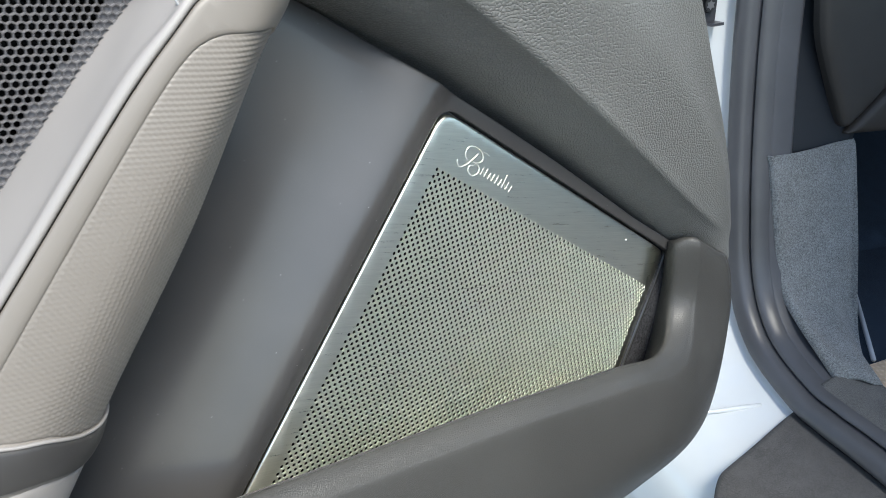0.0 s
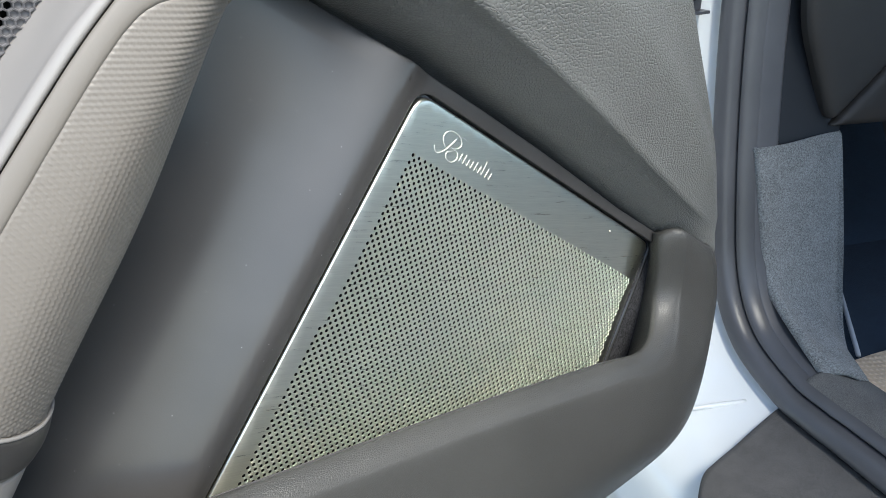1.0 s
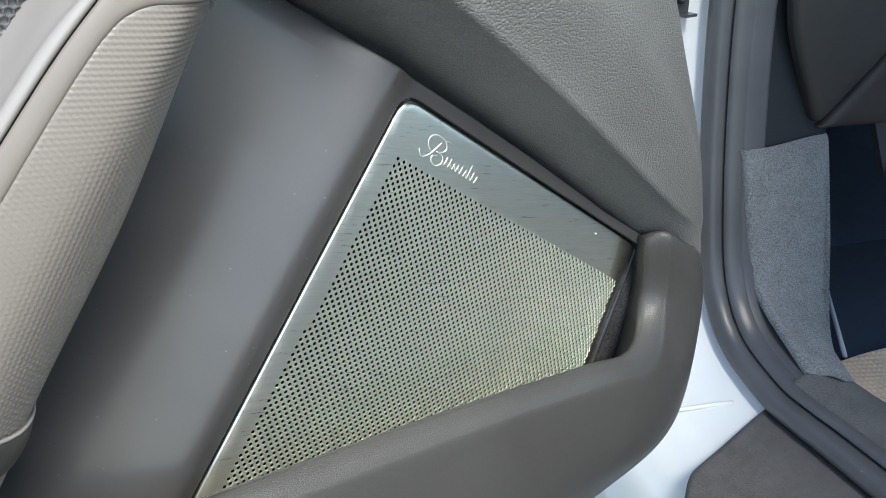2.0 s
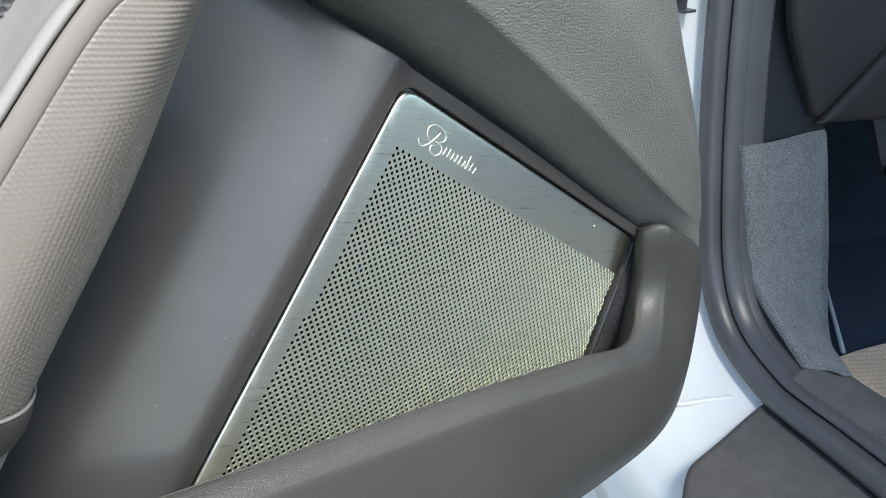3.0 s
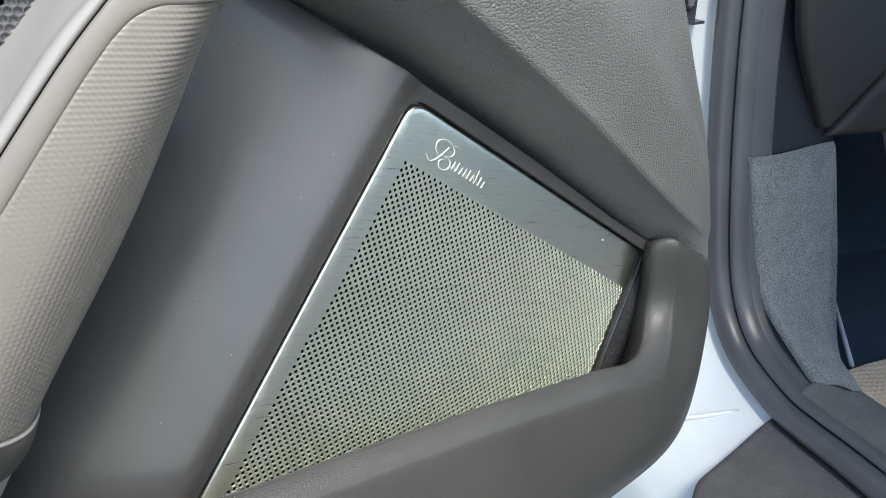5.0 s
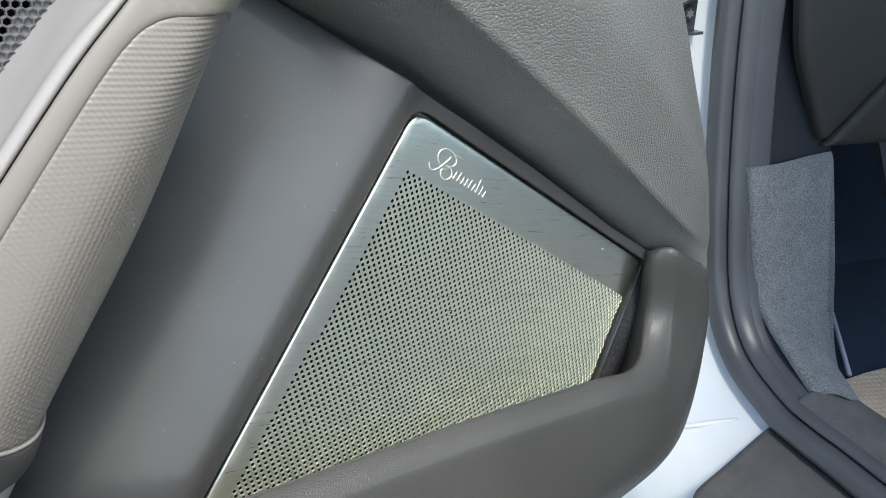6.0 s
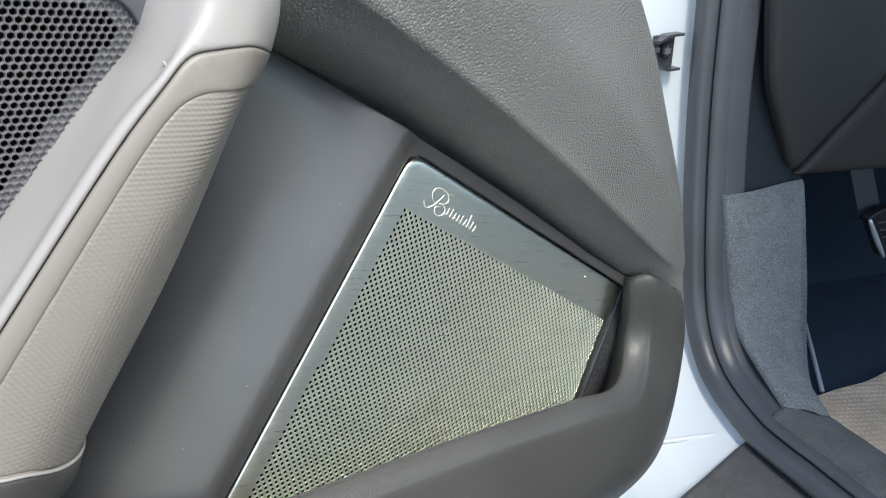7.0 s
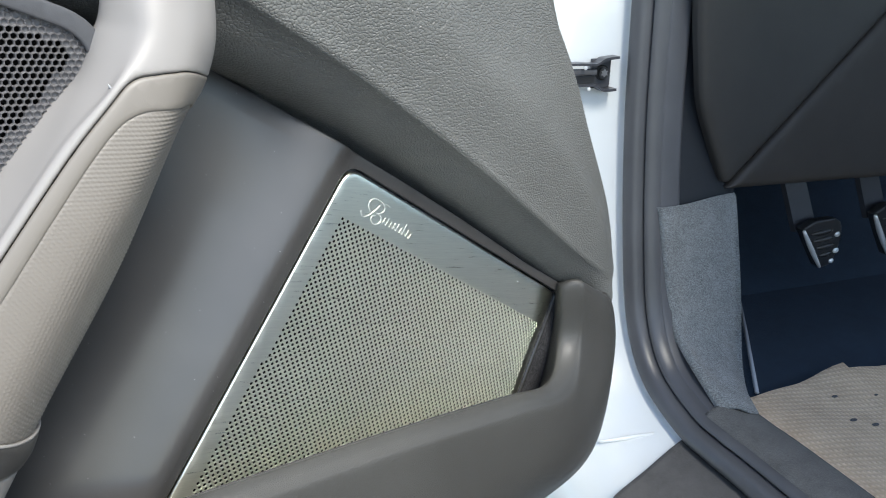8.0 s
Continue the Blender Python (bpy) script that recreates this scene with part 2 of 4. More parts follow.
def refine(lp, step):
    out = []
    for a, b in zip(lp, np.roll(lp, -1, 0)):
        k = max(1, int(np.linalg.norm(b - a) / step))
        out += [a + (b - a) * i / k for i in range(k)]
    return np.array(out)


def ccw(lp):
    x, y = lp[:, 0], lp[:, 1]
    return lp if (x * np.roll(y, -1) - y * np.roll(x, -1)).sum() > 0 else lp[::-1]


def patch(outer, step, fn, holes=(), edge=0.0015, skirt=0.004, bare=(), lines=()):
    """A sheet inside an outline, laid over a form by fn(x, y, drop), with rolled edges and a skirt round it. bare: small holes with no rolled edge."""
    outer = ccw(refine(np.asarray(outer, float), step))
    holes = [ccw(refine(np.asarray(h, float), step)) for h in holes]
    loops = [outer] + holes
    extra = []
    for lp, sign in [(outer, 1)] + [(h, -1) for h in holes]:
        for k in (0.15, 0.45, 1.0):
            extra.append(inset(lp, sign * edge * k))
    (x0, y0), (x1, y1) = outer.min(0), outer.max(0)
    gx, gy = np.meshgrid(np.arange(x0, x1, step), np.arange(y0, y1, step), indexing="ij")
    gx[:, ::2] += step / 2
    g = np.stack([gx.ravel(), gy.ravel()], 1)
    ok = inside(g, outer)
    for h in holes:
        ok &= ~inside(g, h)
    g = g[ok]
    g = g[loop_dist(g, loops) > edge * 1.3]
    if len(bare):
        cs = np.array([b.mean(0) for b in bare])
        rad = np.linalg.norm(bare[0][0] - cs[0]) * 1.4
        keep = np.array([np.min(((cs - q) ** 2).sum(1)) > rad * rad for q in g])
        g = g[keep]
    pts, edges = [], []
    for lp in loops + list(bare):
        b = len(pts)
        pts += [tuple(p) for p in lp]
        edges += [(b + i, b + (i + 1) % len(lp)) for i in range(len(lp))]
    for lp in extra:
        b = len(pts)
        pts += [tuple(p) for p in lp]
        edges += [(b + i, b + (i + 1) % len(lp)) for i in range(len(lp))]
    for ln in lines:
        ln = ln[inside(ln, outer)]
        ln = ln[loop_dist(ln, loops) > edge * 1.3]
        g = g[np.array([np.min(((ln - q) ** 2).sum(1)) for q in g]) > (step * 0.3) ** 2]
        edges += [(len(pts) + i, len(pts) + i + 1) for i in range(len(ln) - 1)]
        pts += [tuple(p) for p in ln]
    pts += [tuple(p) for p in g]
    from mathutils.geometry import delaunay_2d_cdt
    vs, _, fs, *_ = delaunay_2d_cdt([Vector(p) for p in pts], edges, [], 0, 1e-7)
    vs = np.array([tuple(v) for v in vs])
    fs = np.array([f for f in fs if len(f) == 3])
    c = vs[fs].mean(1)
    ok = inside(c, outer)
    for h in holes:
        ok &= ~inside(c, h)
    if len(bare):
        near = np.array([np.argmin(((cs - q) ** 2).sum(1)) for q in c])
        ok &= ((cs[near] - c) ** 2).sum(1) > (rad / 1.4 * 0.93) ** 2
    fs = fs[ok]
    d = loop_dist(vs, loops)
    e = np.clip(edge - d, 0, edge)
    drop = edge - np.sqrt(np.maximum(edge * edge - e * e, 0))
    verts = [fn(x, y, h) for (x, y), h in zip(vs, drop)]
    faces = [tuple(int(i) for i in f) for f in fs]
    uv = [tuple(p) for p in vs]
    for lp in loops:
        b, n = len(verts), len(lp)
        for extra_drop in (edge, edge + skirt):
            verts += [fn(x, y, extra_drop) for x, y in lp]
            uv += [tuple(p) for p in lp]
        faces += [(b + i, b + n + i, b + n + (i + 1) % n, b + (i + 1) % n) for i in range(n)]
    return verts, faces, uv


def box(bm, size, m):
    geo = bmesh.ops.create_cube(bm, size=1.0, matrix=m @ Matrix.Diagonal((*size, 1)))
    return geo["verts"]


def bevelled_box(size, m, r=0.003, segs=2):
    bm = bmesh.new()
    box(bm, size, m)
    bmesh.ops.bevel(bm, geom=bm.edges[:], offset=r, segments=segs, affect='EDGES', profile=0.6)
    return bm


def tube(points, radius, sides=8, close_ends=True):
    """A round bar along world points."""
    p = np.asarray([tuple(x) for x in points], float)
    verts, faces = [], []
    t = np.gradient(p, axis=0)
    t /= np.linalg.norm(t, axis=1, keepdims=True)
    ref = np.array([0.3, 0.2, 0.93])
    for i in range(len(p)):
        r = radius[i] if hasattr(radius, "__len__") else radius
        x = np.cross(t[i], ref)
        x /= np.linalg.norm(x)
        y = np.cross(t[i], x)
        for k in range(sides):
            a = 2 * math.pi * k / sides
            verts.append(p[i] + r * (math.cos(a) * x + math.sin(a) * y))
    for i in range(len(p) - 1):
        for k in range(sides):
            a, b = i * sides + k, i * sides + (k + 1) % sides
            faces.append((a, b, b + sides, a + sides))
    if close_ends:
        faces.append(tuple(range(sides))[::-1])
        faces.append(tuple(range((len(p) - 1) * sides, len(p) * sides)))
    return verts, faces


def frame_matrix(o, x, y, z):
    return Matrix(((x[0], y[0], z[0], o[0]), (x[1], y[1], z[1], o[1]), (x[2], y[2], z[2], o[2]), (0, 0, 0, 1)))


CARM = frame_matrix((0, 0, 0), CI, CF, UP)


def smooth(a, b, x):
    t = min(1.0, max(0.0, (x - a) / (b - a)))
    return t * t * (3 - 2 * t)


def facing(ob, way):
    """Turns a sheet's faces so that most look along way."""
    me = ob.data
    s = sum((p.normal * p.area for p in me.polygons), Vector())
    if s.dot(way) < 0:
        me.flip_normals()
    return ob


# ---- the ground ----
bm = bmesh.new()
bmesh.ops.create_grid(bm, x_segments=8, y_segments=8, size=400)
tagged(part("ground", bm, CONCRETE), "flat pale concrete ground under the car", "ground", kind="structure")

# ---- the car body ----
body = thing("car", cp(-0.6, 0, 0.8), "white car with an open door and black interior", "car")

# the edge of the door opening, from the roof down the pillar and back along the sill: (ahead, height)
RING = even(spline([(0.165, 1.25), (0.163, 0.95), (0.156, 0.80), (0.147, 0.693), (0.128, 0.575), (0.102, 0.48),
                    (0.058, 0.424), (-0.010, 0.3985), (-0.06, 0.396), (-0.12, 0.398), (-0.4, 0.40), (-1.0, 0.40)], 300), 320)
tang = np.gradient(RING, axis=0)
tang /= np.linalg.norm(tang, axis=1, keepdims=True)
OUT = np.stack([-tang[:, 1], tang[:, 0]], 1)      # ahead on the pillar, down on the sill


def swept(name, profile, mat, label="", lo=0, hi=None, n=24, skew=0.0, turn=0.0):
    """A strip along the opening: profile of (offset outwards, inwards)."""
    hi = len(RING) if hi is None else hi
    pr = spline(profile, n)
    d = np.r_[0, np.cumsum(np.linalg.norm(np.diff(pr, axis=0), axis=1))]
    step = np.linalg.norm(RING[1] - RING[0])
    v, uv, num = [], [], np.arange(len(RING))
    for i in range(lo, hi):
        for j, (o, a) in enumerate(pr):
            at = i + (skew * max(0.0, -a - 0.011) + turn * max(0.0, -a - 0.115) ** 2) / step
            r = [np.interp(at, num, q) for q in (RING[:, 0], RING[:, 1], OUT[:, 0], OUT[:, 1])]
            v.append(cp(r[0] + r[2] * o, r[1] + r[3] * o, a))
            uv.append((at * step, d[j]))
    ob = mesh_object(name, v, grid_faces(hi - lo, len(pr)), mat, body, label, uv)
    return facing(ob, -CI - CF)


thick(swept("pillar_flange", [(-0.012, -0.002), (0.001, -0.012), (0.004, -0.03), (0.010, -0.06), (0.022, -0.10), (0.05, -0.135), (0.12, -0.15)],
            PAINT, "white painted door flange round the opening"), 0.004)
swept("door_seal", [(0.000, 0.002), (-0.0035, -0.010), (-0.0085, -0.0165), (-0.0140, -0.0165), (-0.0205, -0.011), (-0.0232, -0.003), (-0.0225, 0.008), (-0.021, 0.014)],
      RUBBER, "black rubber door seal along the opening", n=30)
swept("seal_lip", [(-0.0243, 0.013), (-0.0245, 0.003), (-0.0255, 0.0002), (-0.0275, 0.0002), (-0.0305, 0.004), (-0.0330, 0.011), (-0.0338, 0.018)],
      RUBBER, "inner lip of the rubber seal", n=20)
SILL_AT = int(np.argmin(np.abs(RING[:, 0] + 0.030) + (RING[:, 1] > 0.5)))
swept("pillar_trim", [(-0.029, 0.014), (-0.0335, 0.0152), (-0.0348, 0.0182), (-0.0356, 0.024), (-0.0358, 0.032), (-0.034, 0.040), (-0.015, 0.044)],
      TRIM, "matt grey pillar trim beside the seal", hi=SILL_AT, n=18)
thick(swept("sill_trim", [(-0.028, 0.010), (-0.033, 0.014), (-0.037, 0.022), (-0.0385, 0.040), (-0.034, 0.058), (-0.012, 0.078), (0.02, 0.080)],
            SILL, "black plastic sill trim beside the paper mat", lo=SILL_AT - 2, n=24), 0.003)
PLATE_AT = int(np.argmin(np.abs(RING[:, 0] + 0.016) + (RING[:, 1] > 0.5)))
thick(swept("sill_plate", [(-0.002, -0.009), (-0.0025, -0.02), (0.000, -0.045), (0.004, -0.075), (0.007, -0.106), (0.011, -0.125), (0.024, -0.139), (0.06, -0.147), (0.12, -0.16)],
            PLATE, "speckled black sill plate", lo=PLATE_AT, n=36, skew=0.40, turn=20.0), 0.003)

v, f = tube([cp(0.004 + 0.011 * t, 0.3985 - 0.0021 - 0.004 * t, -0.030 - 0.06 * t) for t in np.linspace(0, 1, 8)], [0.0020, 0.0024, 0.0025, 0.0025, 0.0024, 0.0022, 0.0019, 0.0015], 12)
mesh_object("body_seam", v, f, PAINT, body, "white sealed seam on the flange")

# carpet on the side of the footwell
def beside_seal(height, ahead, out, a):
    """A place off the edge of the opening, at a height or, lower down, so far ahead."""
    i = int(np.argmin(np.abs(RING[:, 1] - height) if ahead is None else np.abs(RING[:, 0] - ahead) + (RING[:, 1] > 0.5)))
    return (*(RING[i] + OUT[i] * out), a)


v, uv = loft([[beside_seal(0.611, None, -0.0300, 0.0112), beside_seal(0.59, None, -0.0310, 0.0142), beside_seal(0.522, None, -0.0325, 0.0207), beside_seal(0.46, None, -0.0325, 0.0242), beside_seal(0, -0.029, -0.0320, 0.0232)],
              [beside_seal(0.611, None, -0.0352, 0.0120), beside_seal(0.59, None, -0.0372, 0.0150), beside_seal(0.522, None, -0.0374, 0.0215), beside_seal(0.46, None, -0.0378, 0.0250), beside_seal(0, -0.030, -0.0378, 0.0240)],
              [beside_seal(0.612, None, -0.0378, 0.0190), beside_seal(0.59, None, -0.0395, 0.0210), beside_seal(0.522, None, -0.0400, 0.0280), beside_seal(0.46, None, -0.0404, 0.0310), beside_seal(0, -0.032, -0.0405, 0.0300)],
              [(0.098, 0.618, 0.05), (0.094, 0.598, 0.05), (0.078, 0.52, 0.05), (0.043, 0.458, 0.047), (-0.040, 0.4415, 0.037)],
              [(0.102, 0.622, 0.09), (0.098, 0.606, 0.09), (0.080, 0.52, 0.09), (0.045, 0.453, 0.086), (-0.048, 0.4400, 0.046)],
              [(0.108, 0.622, 0.1165), (0.105, 0.607, 0.119), (0.083, 0.52, 0.119), (0.046, 0.43, 0.109), (-0.044, 0.4290, 0.062)],
              [(0.122, 0.619, 0.1245), (0.116, 0.605, 0.1255), (0.090, 0.52, 0.125), (0.052, 0.415, 0.117), (-0.030, 0.39, 0.076)],
              [(0.20, 0.60, 0.128), (0.20, 0.585, 0.127), (0.20, 0.50, 0.126), (0.20, 0.41, 0.126), (0.20, 0.38, 0.105)]], 60, 50, cp)
thick(facing(mesh_object("kick_panel", v, grid_faces(60, 50), CARPET, body, "blue-grey carpeted kick panel", uv), -CF), 0.003)

# dark side panel over the carpet
v, uv = loft([[(0.150, 1.15, 0.03), (0.136, 0.85, 0.032), (0.120, 0.69, 0.034), (0.107, 0.605, 0.036)],
              [(0.150, 1.15, 0.07), (0.134, 0.85, 0.070), (0.118, 0.69, 0.074), (0.106, 0.610, 0.08)],
              [(0.150, 1.15, 0.16), (0.134, 0.85, 0.15), (0.118, 0.69, 0.128), (0.108, 0.614, 0.118)]], 30, 14, cp)
facing(thick(mesh_object("side_panel", v, grid_faces(30, 14), SIDE, body, "blue-black plastic panel above the carpet", uv), 0.003), -CF)


def dash_sheet(lean, out):
    def fn(a, v, drop):
        return cp(0.100 - out + drop - lean * (v - 0.63), v, a)
    return fn


# lower dashboard in two panels with a slanting seam
v, f, uv = patch(rounded([(0.0985, 0.6315), (0.280, 0.8135), (0.50, 1.04), (0.30, 1.10), (0.012, 1.10), (0.0305, 0.835), (0.052, 0.725)],
                         [0.014, 0, 0, 0, 0, 0.05, 0.02]), 0.012, dash_sheet(0.0, 0.002), edge=0.008, skirt=0.008)
facing(mesh_object("dashboard_panel", v, f, DASH, body, "charcoal lower dashboard panel", uv), -CF)
v, f, uv = patch(rounded([(0.102, 0.629), (0.62, 0.622), (0.80, 0.64), (0.80, 1.10), (0.56, 1.10)], [0.005, 0, 0, 0, 0]), 0.012,
                 dash_sheet(0.0, 0.001), edge=0.008, skirt=0.14)
facing(mesh_object("knee_panel", v, f, DASHLOW, body, "brown-black panel below the slanting dashboard seam", uv), -CF)


def slab(name, f, vv, a, mat, label="", r=0.01):
    c = cp((f[0] + f[1]) / 2, (vv[0] + vv[1]) / 2, (a[0] + a[1]) / 2)
    return part(name, bevelled_box((a[1] - a[0], f[1] - f[0], vv[1] - vv[0]), Matrix.Translation(c) @ CARM, r), mat, body, label)


slab("footwell_floor", (-1.6, 0.30), (0.30, 0.392), (0.082, 1.45), FLOORCARPET, "black carpeted footwell floor", 0.004)
slab("firewall", (0.62, 0.66), (0.3, 1.1), (0.03, 1.45), FLOORCARPET, "black carpeted bulkhead behind the pedals")
v, uv = loft([[(0.28, 0.392, 0.10), (0.40, 0.46, 0.10), (0.62, 0.66, 0.10)], [(0.28, 0.392, 0.8), (0.40, 0.46, 0.8), (0.62, 0.66, 0.8)]], 12, 12, cp)
facing(mesh_object("toe_board", v, grid_faces(12, 12), FLOORCARPET, body, "", uv), UP)
# unseen roof, its front and outer edges set to shade the pillar and sill
slab("roof", (-1.9, -0.10), (1.38, 1.42), (0.07, 1.43), PAINT, "unseen white roof that shades the pillar")
slab("bonnet", (0.20, 1.4), (0.86, 0.92), (-0.08, 1.55), PAINT, "white bonnet")
slab("fender", (0.26, 1.4), (0.25, 0.90), (-0.17, -0.10), PAINT, "white front fender")
# unseen walls added to close the cabin, pale to brighten bounce and reflections
slab("unseen_far_side", (-2.0, 0.7), (0.2, 0.92), (1.46, 1.52), SHELL)
slab("unseen_rear_wall", (-2.0, -1.92), (0.2, 0.95), (0.0, 1.5), SHELL)
slab("sill_box", (-1.6, 0.15), (0.20, 0.365), (-0.12, 0.09), PAINT, "white sill under the opening")

for f0 in (0.62, -1.75):
    for a0, s in ((-0.06, 1), (1.45, -1)):
        prof = [(0.20, -0.10), (0.29, -0.105), (0.318, -0.085), (0.325, -0.05), (0.325, 0.05), (0.318, 0.085), (0.29, 0.105), (0.20, 0.10)]
        wv = [cp(f0 + r * math.cos(k * math.pi / 20), 0.325 + r * math.sin(k * math.pi / 20), a0 + x) for k in range(40) for r, x in prof]
        wf = [(k * 8 + j, k * 8 + j + 1, (k + 1) % 40 * 8 + j + 1, (k + 1) % 40 * 8 + j) for k in range(40) for j in range(7)]
        tyre = mesh_object("wheel", wv, wf, RUBBER, body, "black tyre")
        bm = bmesh.new()
        bmesh.ops.create_cone(bm, cap_ends=True, segments=40, radius1=0.21, radius2=0.2, depth=0.16, matrix=Matrix.Translation(cp(f0, 0.325, a0)) @ CARM @ Matrix.Rotation(radians(90), 4, 'Y'))
        part("rim", bm, STEEL, tyre)

# pale edge strip on the floor
v, f = tube([cp(0.034, 0.399, 0.1325), cp(0.16, 0.400, 0.2245), cp(0.30, 0.400, 0.325)], 0.0026, 8)
mesh_object("edge_strip", v, f, PALE, body, "pale plastic edge strip on the footwell floor")

# ---- pedals ----
def pedal(f0, v0, a0, s, label):
    """A pad that narrows to its foot, with bright steel at its edge, hung on a flat arm."""
    root = thing("pedal", cp(f0, v0, a0), label, "pedal", group="foot pedals")

    def fn(x, y, drop):
        return cp(f0 + drop - 0.18 * y - 3.0 * (x * x + y * y) * 0.2, v0 + y, a0 + x)
    line = rounded([(-0.0400 * s, 0.0290 * s), (-0.0235 * s, 0.0405 * s), (0.0180 * s, 0.0420 * s), (0.0330 * s, 0.0270 * s), (0.0400 * s, -0.0090 * s), (0.0370 * s, -0.0355 * s), (0.0150 * s, -0.0380 * s)],
                   [0.004, 0.008, 0.012, 0.014, 0.014, 0.010, 0.006])
    pv, pf, uv = patch(line, 0.006, fn, edge=0.003, skirt=0.010)
    facing(mesh_object("pad", pv, pf, BLACK, root, "black rubber pedal pad", uv), -CF)
    vv, ff = tube([fn(-0.0385 * s + 0.0540 * s * t, 0.0275 * s - 0.0630 * s * t, -0.0005) for t in np.linspace(0, 1, 10)], [0.0022 * s + 0.0014 * s * math.sin(math.pi * k / 9) for k in range(10)], 10)
    mesh_object("steel_edge", vv, ff, STEEL, root, "bright steel pedal edge")
    for x0, x1, y in ((-0.022, 0.014, 0.0205), (-0.012, 0.022, 0.0085), (-0.003, 0.027, -0.0035), (0.008, 0.027, -0.0165)):     # raised rubber ribs
        rv, rf = tube([fn((x0 + (x1 - x0) * t) * s, (y + 0.003 * t) * s, -0.0004) for t in np.linspace(0, 1, 8)], [0.0012 + 0.0030 * math.sin(math.pi * (k + 0.4) / 7.8) for k in range(8)], 8)
        mesh_object("rib", rv, rf, GLOSS, root, "glossy black rubber rib")
    for x, y, r in ((0.0265, 0.0158, 0.0048), (0.0350, -0.0111, 0.0052), (0.0335, -0.0275, 0.0044)):
        bm = bmesh.new()
        bmesh.ops.create_uvsphere(bm, u_segments=14, v_segments=8, radius=1, matrix=Matrix.Translation(fn(x * s, y * s, 0)) @ CARM @ Matrix.Diagonal((r * s, 0.0028, r * 0.85 * s, 1)))
        part("stud", bm, STEEL, root, "bright steel stud", smooth=True)
    av = [cp(f0 + 0.012 + y, v0 + z, a0 + x) for x, z, y in ((-0.034, 0.020, 0), (0.002, 0.024, 0), (-0.066, 0.14, 0.03), (-0.030, 0.14, 0.03), (-0.094, 0.26, 0.08), (-0.058, 0.26, 0.08))]
    thick(mesh_object("arm", av, [(0, 1, 3, 2), (2, 3, 5, 4)], BRACKET, root, "dark grey pedal arm", smooth=False), 0.009)
    return root


pedal(0.19, 0.502, 0.355, 1.0, "small black pedal with bright steel edge hanging under the dashboard")
pedal(0.20, 0.505, 0.497, 1.15, "broad black pedal with bright steel edge hanging under the dashboard")

# ---- brown paper on the floor ----
def paper(x, y, drop):
    # x inwards, y ahead
    h = 0.3975 + 0.0022 * math.sin(x * 38 + y * 20) * math.sin(y * 31) + 0.012 * smooth(0.20, 0.275, x) * smooth(-0.03, 0.04, y) * smooth(0.34, 0.27, x)
    return cp(y, h - drop, x)


edge_top = [(0.80, 0.03), (0.50, 0.04), (0.336, 0.0355), (0.272, 0.0345), (0.276, 0.0475), (0.24, 0.044), (0.19, 0.034), (0.15, 0.0335), (0.119, 0.031)]
v, f, uv = patch([(0.083, -0.9), (0.80, -0.9)] + edge_top + [(0.097, 0.0), (0.086, -0.05), (0.083, -0.12)], 0.014, paper, edge=0.0005, skirt=0.0006)
mat_ob = facing(mesh_object("floor_paper", v, f, PAPER, None, "", uv), UP)
tagged(mat_ob, "brown corrugated protective paper lying on the footwell floor", "floor paper")
for x, y, r in ((0.214, -0.002, 0.0040), (0.196, -0.046, 0.0045), (0.213, -0.060, 0.0045), (0.262, -0.016, 0.0025)):
    bm = bmesh.new()
    bmesh.ops.create_icosphere(bm, subdivisions=2, radius=1, matrix=Matrix.Translation(Vector(paper(x, y, 0)) + UP * 0.001) @ CARM @ Matrix.Diagonal((r * 1.1, r * 0.55, 0.0010, 1)) @ Matrix.Rotation(x * 40, 4, 'Z'))
    tagged(part("dirt_crumb", bm, SILL, None, smooth=True), "dark crumb of dirt on the brown paper", "dirt", group="crumbs on the paper")

# ---- door check on the pillar ----
CHECK_AT = cp(0.153, 0.7566, -0.0429)
check = thing("door_check", CHECK_AT, "black steel door check bolted to the white pillar", "door check")
base = Matrix.Translation(CHECK_AT) @ CARM


def check_strip(name, path, width, thickness, mat, label="", parent=check):
    """A bent strip of steel that stands out of the pillar; path of (inwards, up)."""
    bm = bmesh.new()
    c = spline(path, 6 * len(path))
    rows = []
    for x, z in c:
        rows.append([bm.verts.new(base @ Vector((x, y, z + h))) for y, h in ((0.001, 0), (-width, 0), (-width, thickness), (0.001, thickness))])
    for p, q in zip(rows, rows[1:]):
        for k in range(4):
            bm.faces.new((p[k], p[(k + 1) % 4], q[(k + 1) % 4], q[k]))
    bm.faces.new(rows[0][::-1])
    bm.faces.new(rows[-1])
    bmesh.ops.bevel(bm, geom=[e for e in bm.edges if e.calc_face_angle(0) > 1.0], offset=0.0006, segments=2, affect='EDGES')
    bmesh.ops.recalc_face_normals(bm, faces=bm.faces[:])
    return part(name, bm, mat, parent, label)


def check_disc(name, x, y, z, r, depth, sides, mat, parent, label=""):
    bm = bmesh.new()
    bmesh.ops.create_cone(bm, cap_ends=True, segments=sides, radius1=r, radius2=r * 0.93, depth=depth, matrix=base @ Matrix.Translation((x, y, z)) @ Matrix.Rotation(radians(90), 4, 'X'))
    bmesh.ops.bevel(bm, geom=bm.edges[:], offset=min(0.0006, depth * 0.3), segments=2, affect='EDGES')
    return part(name, bm, mat, parent, label)


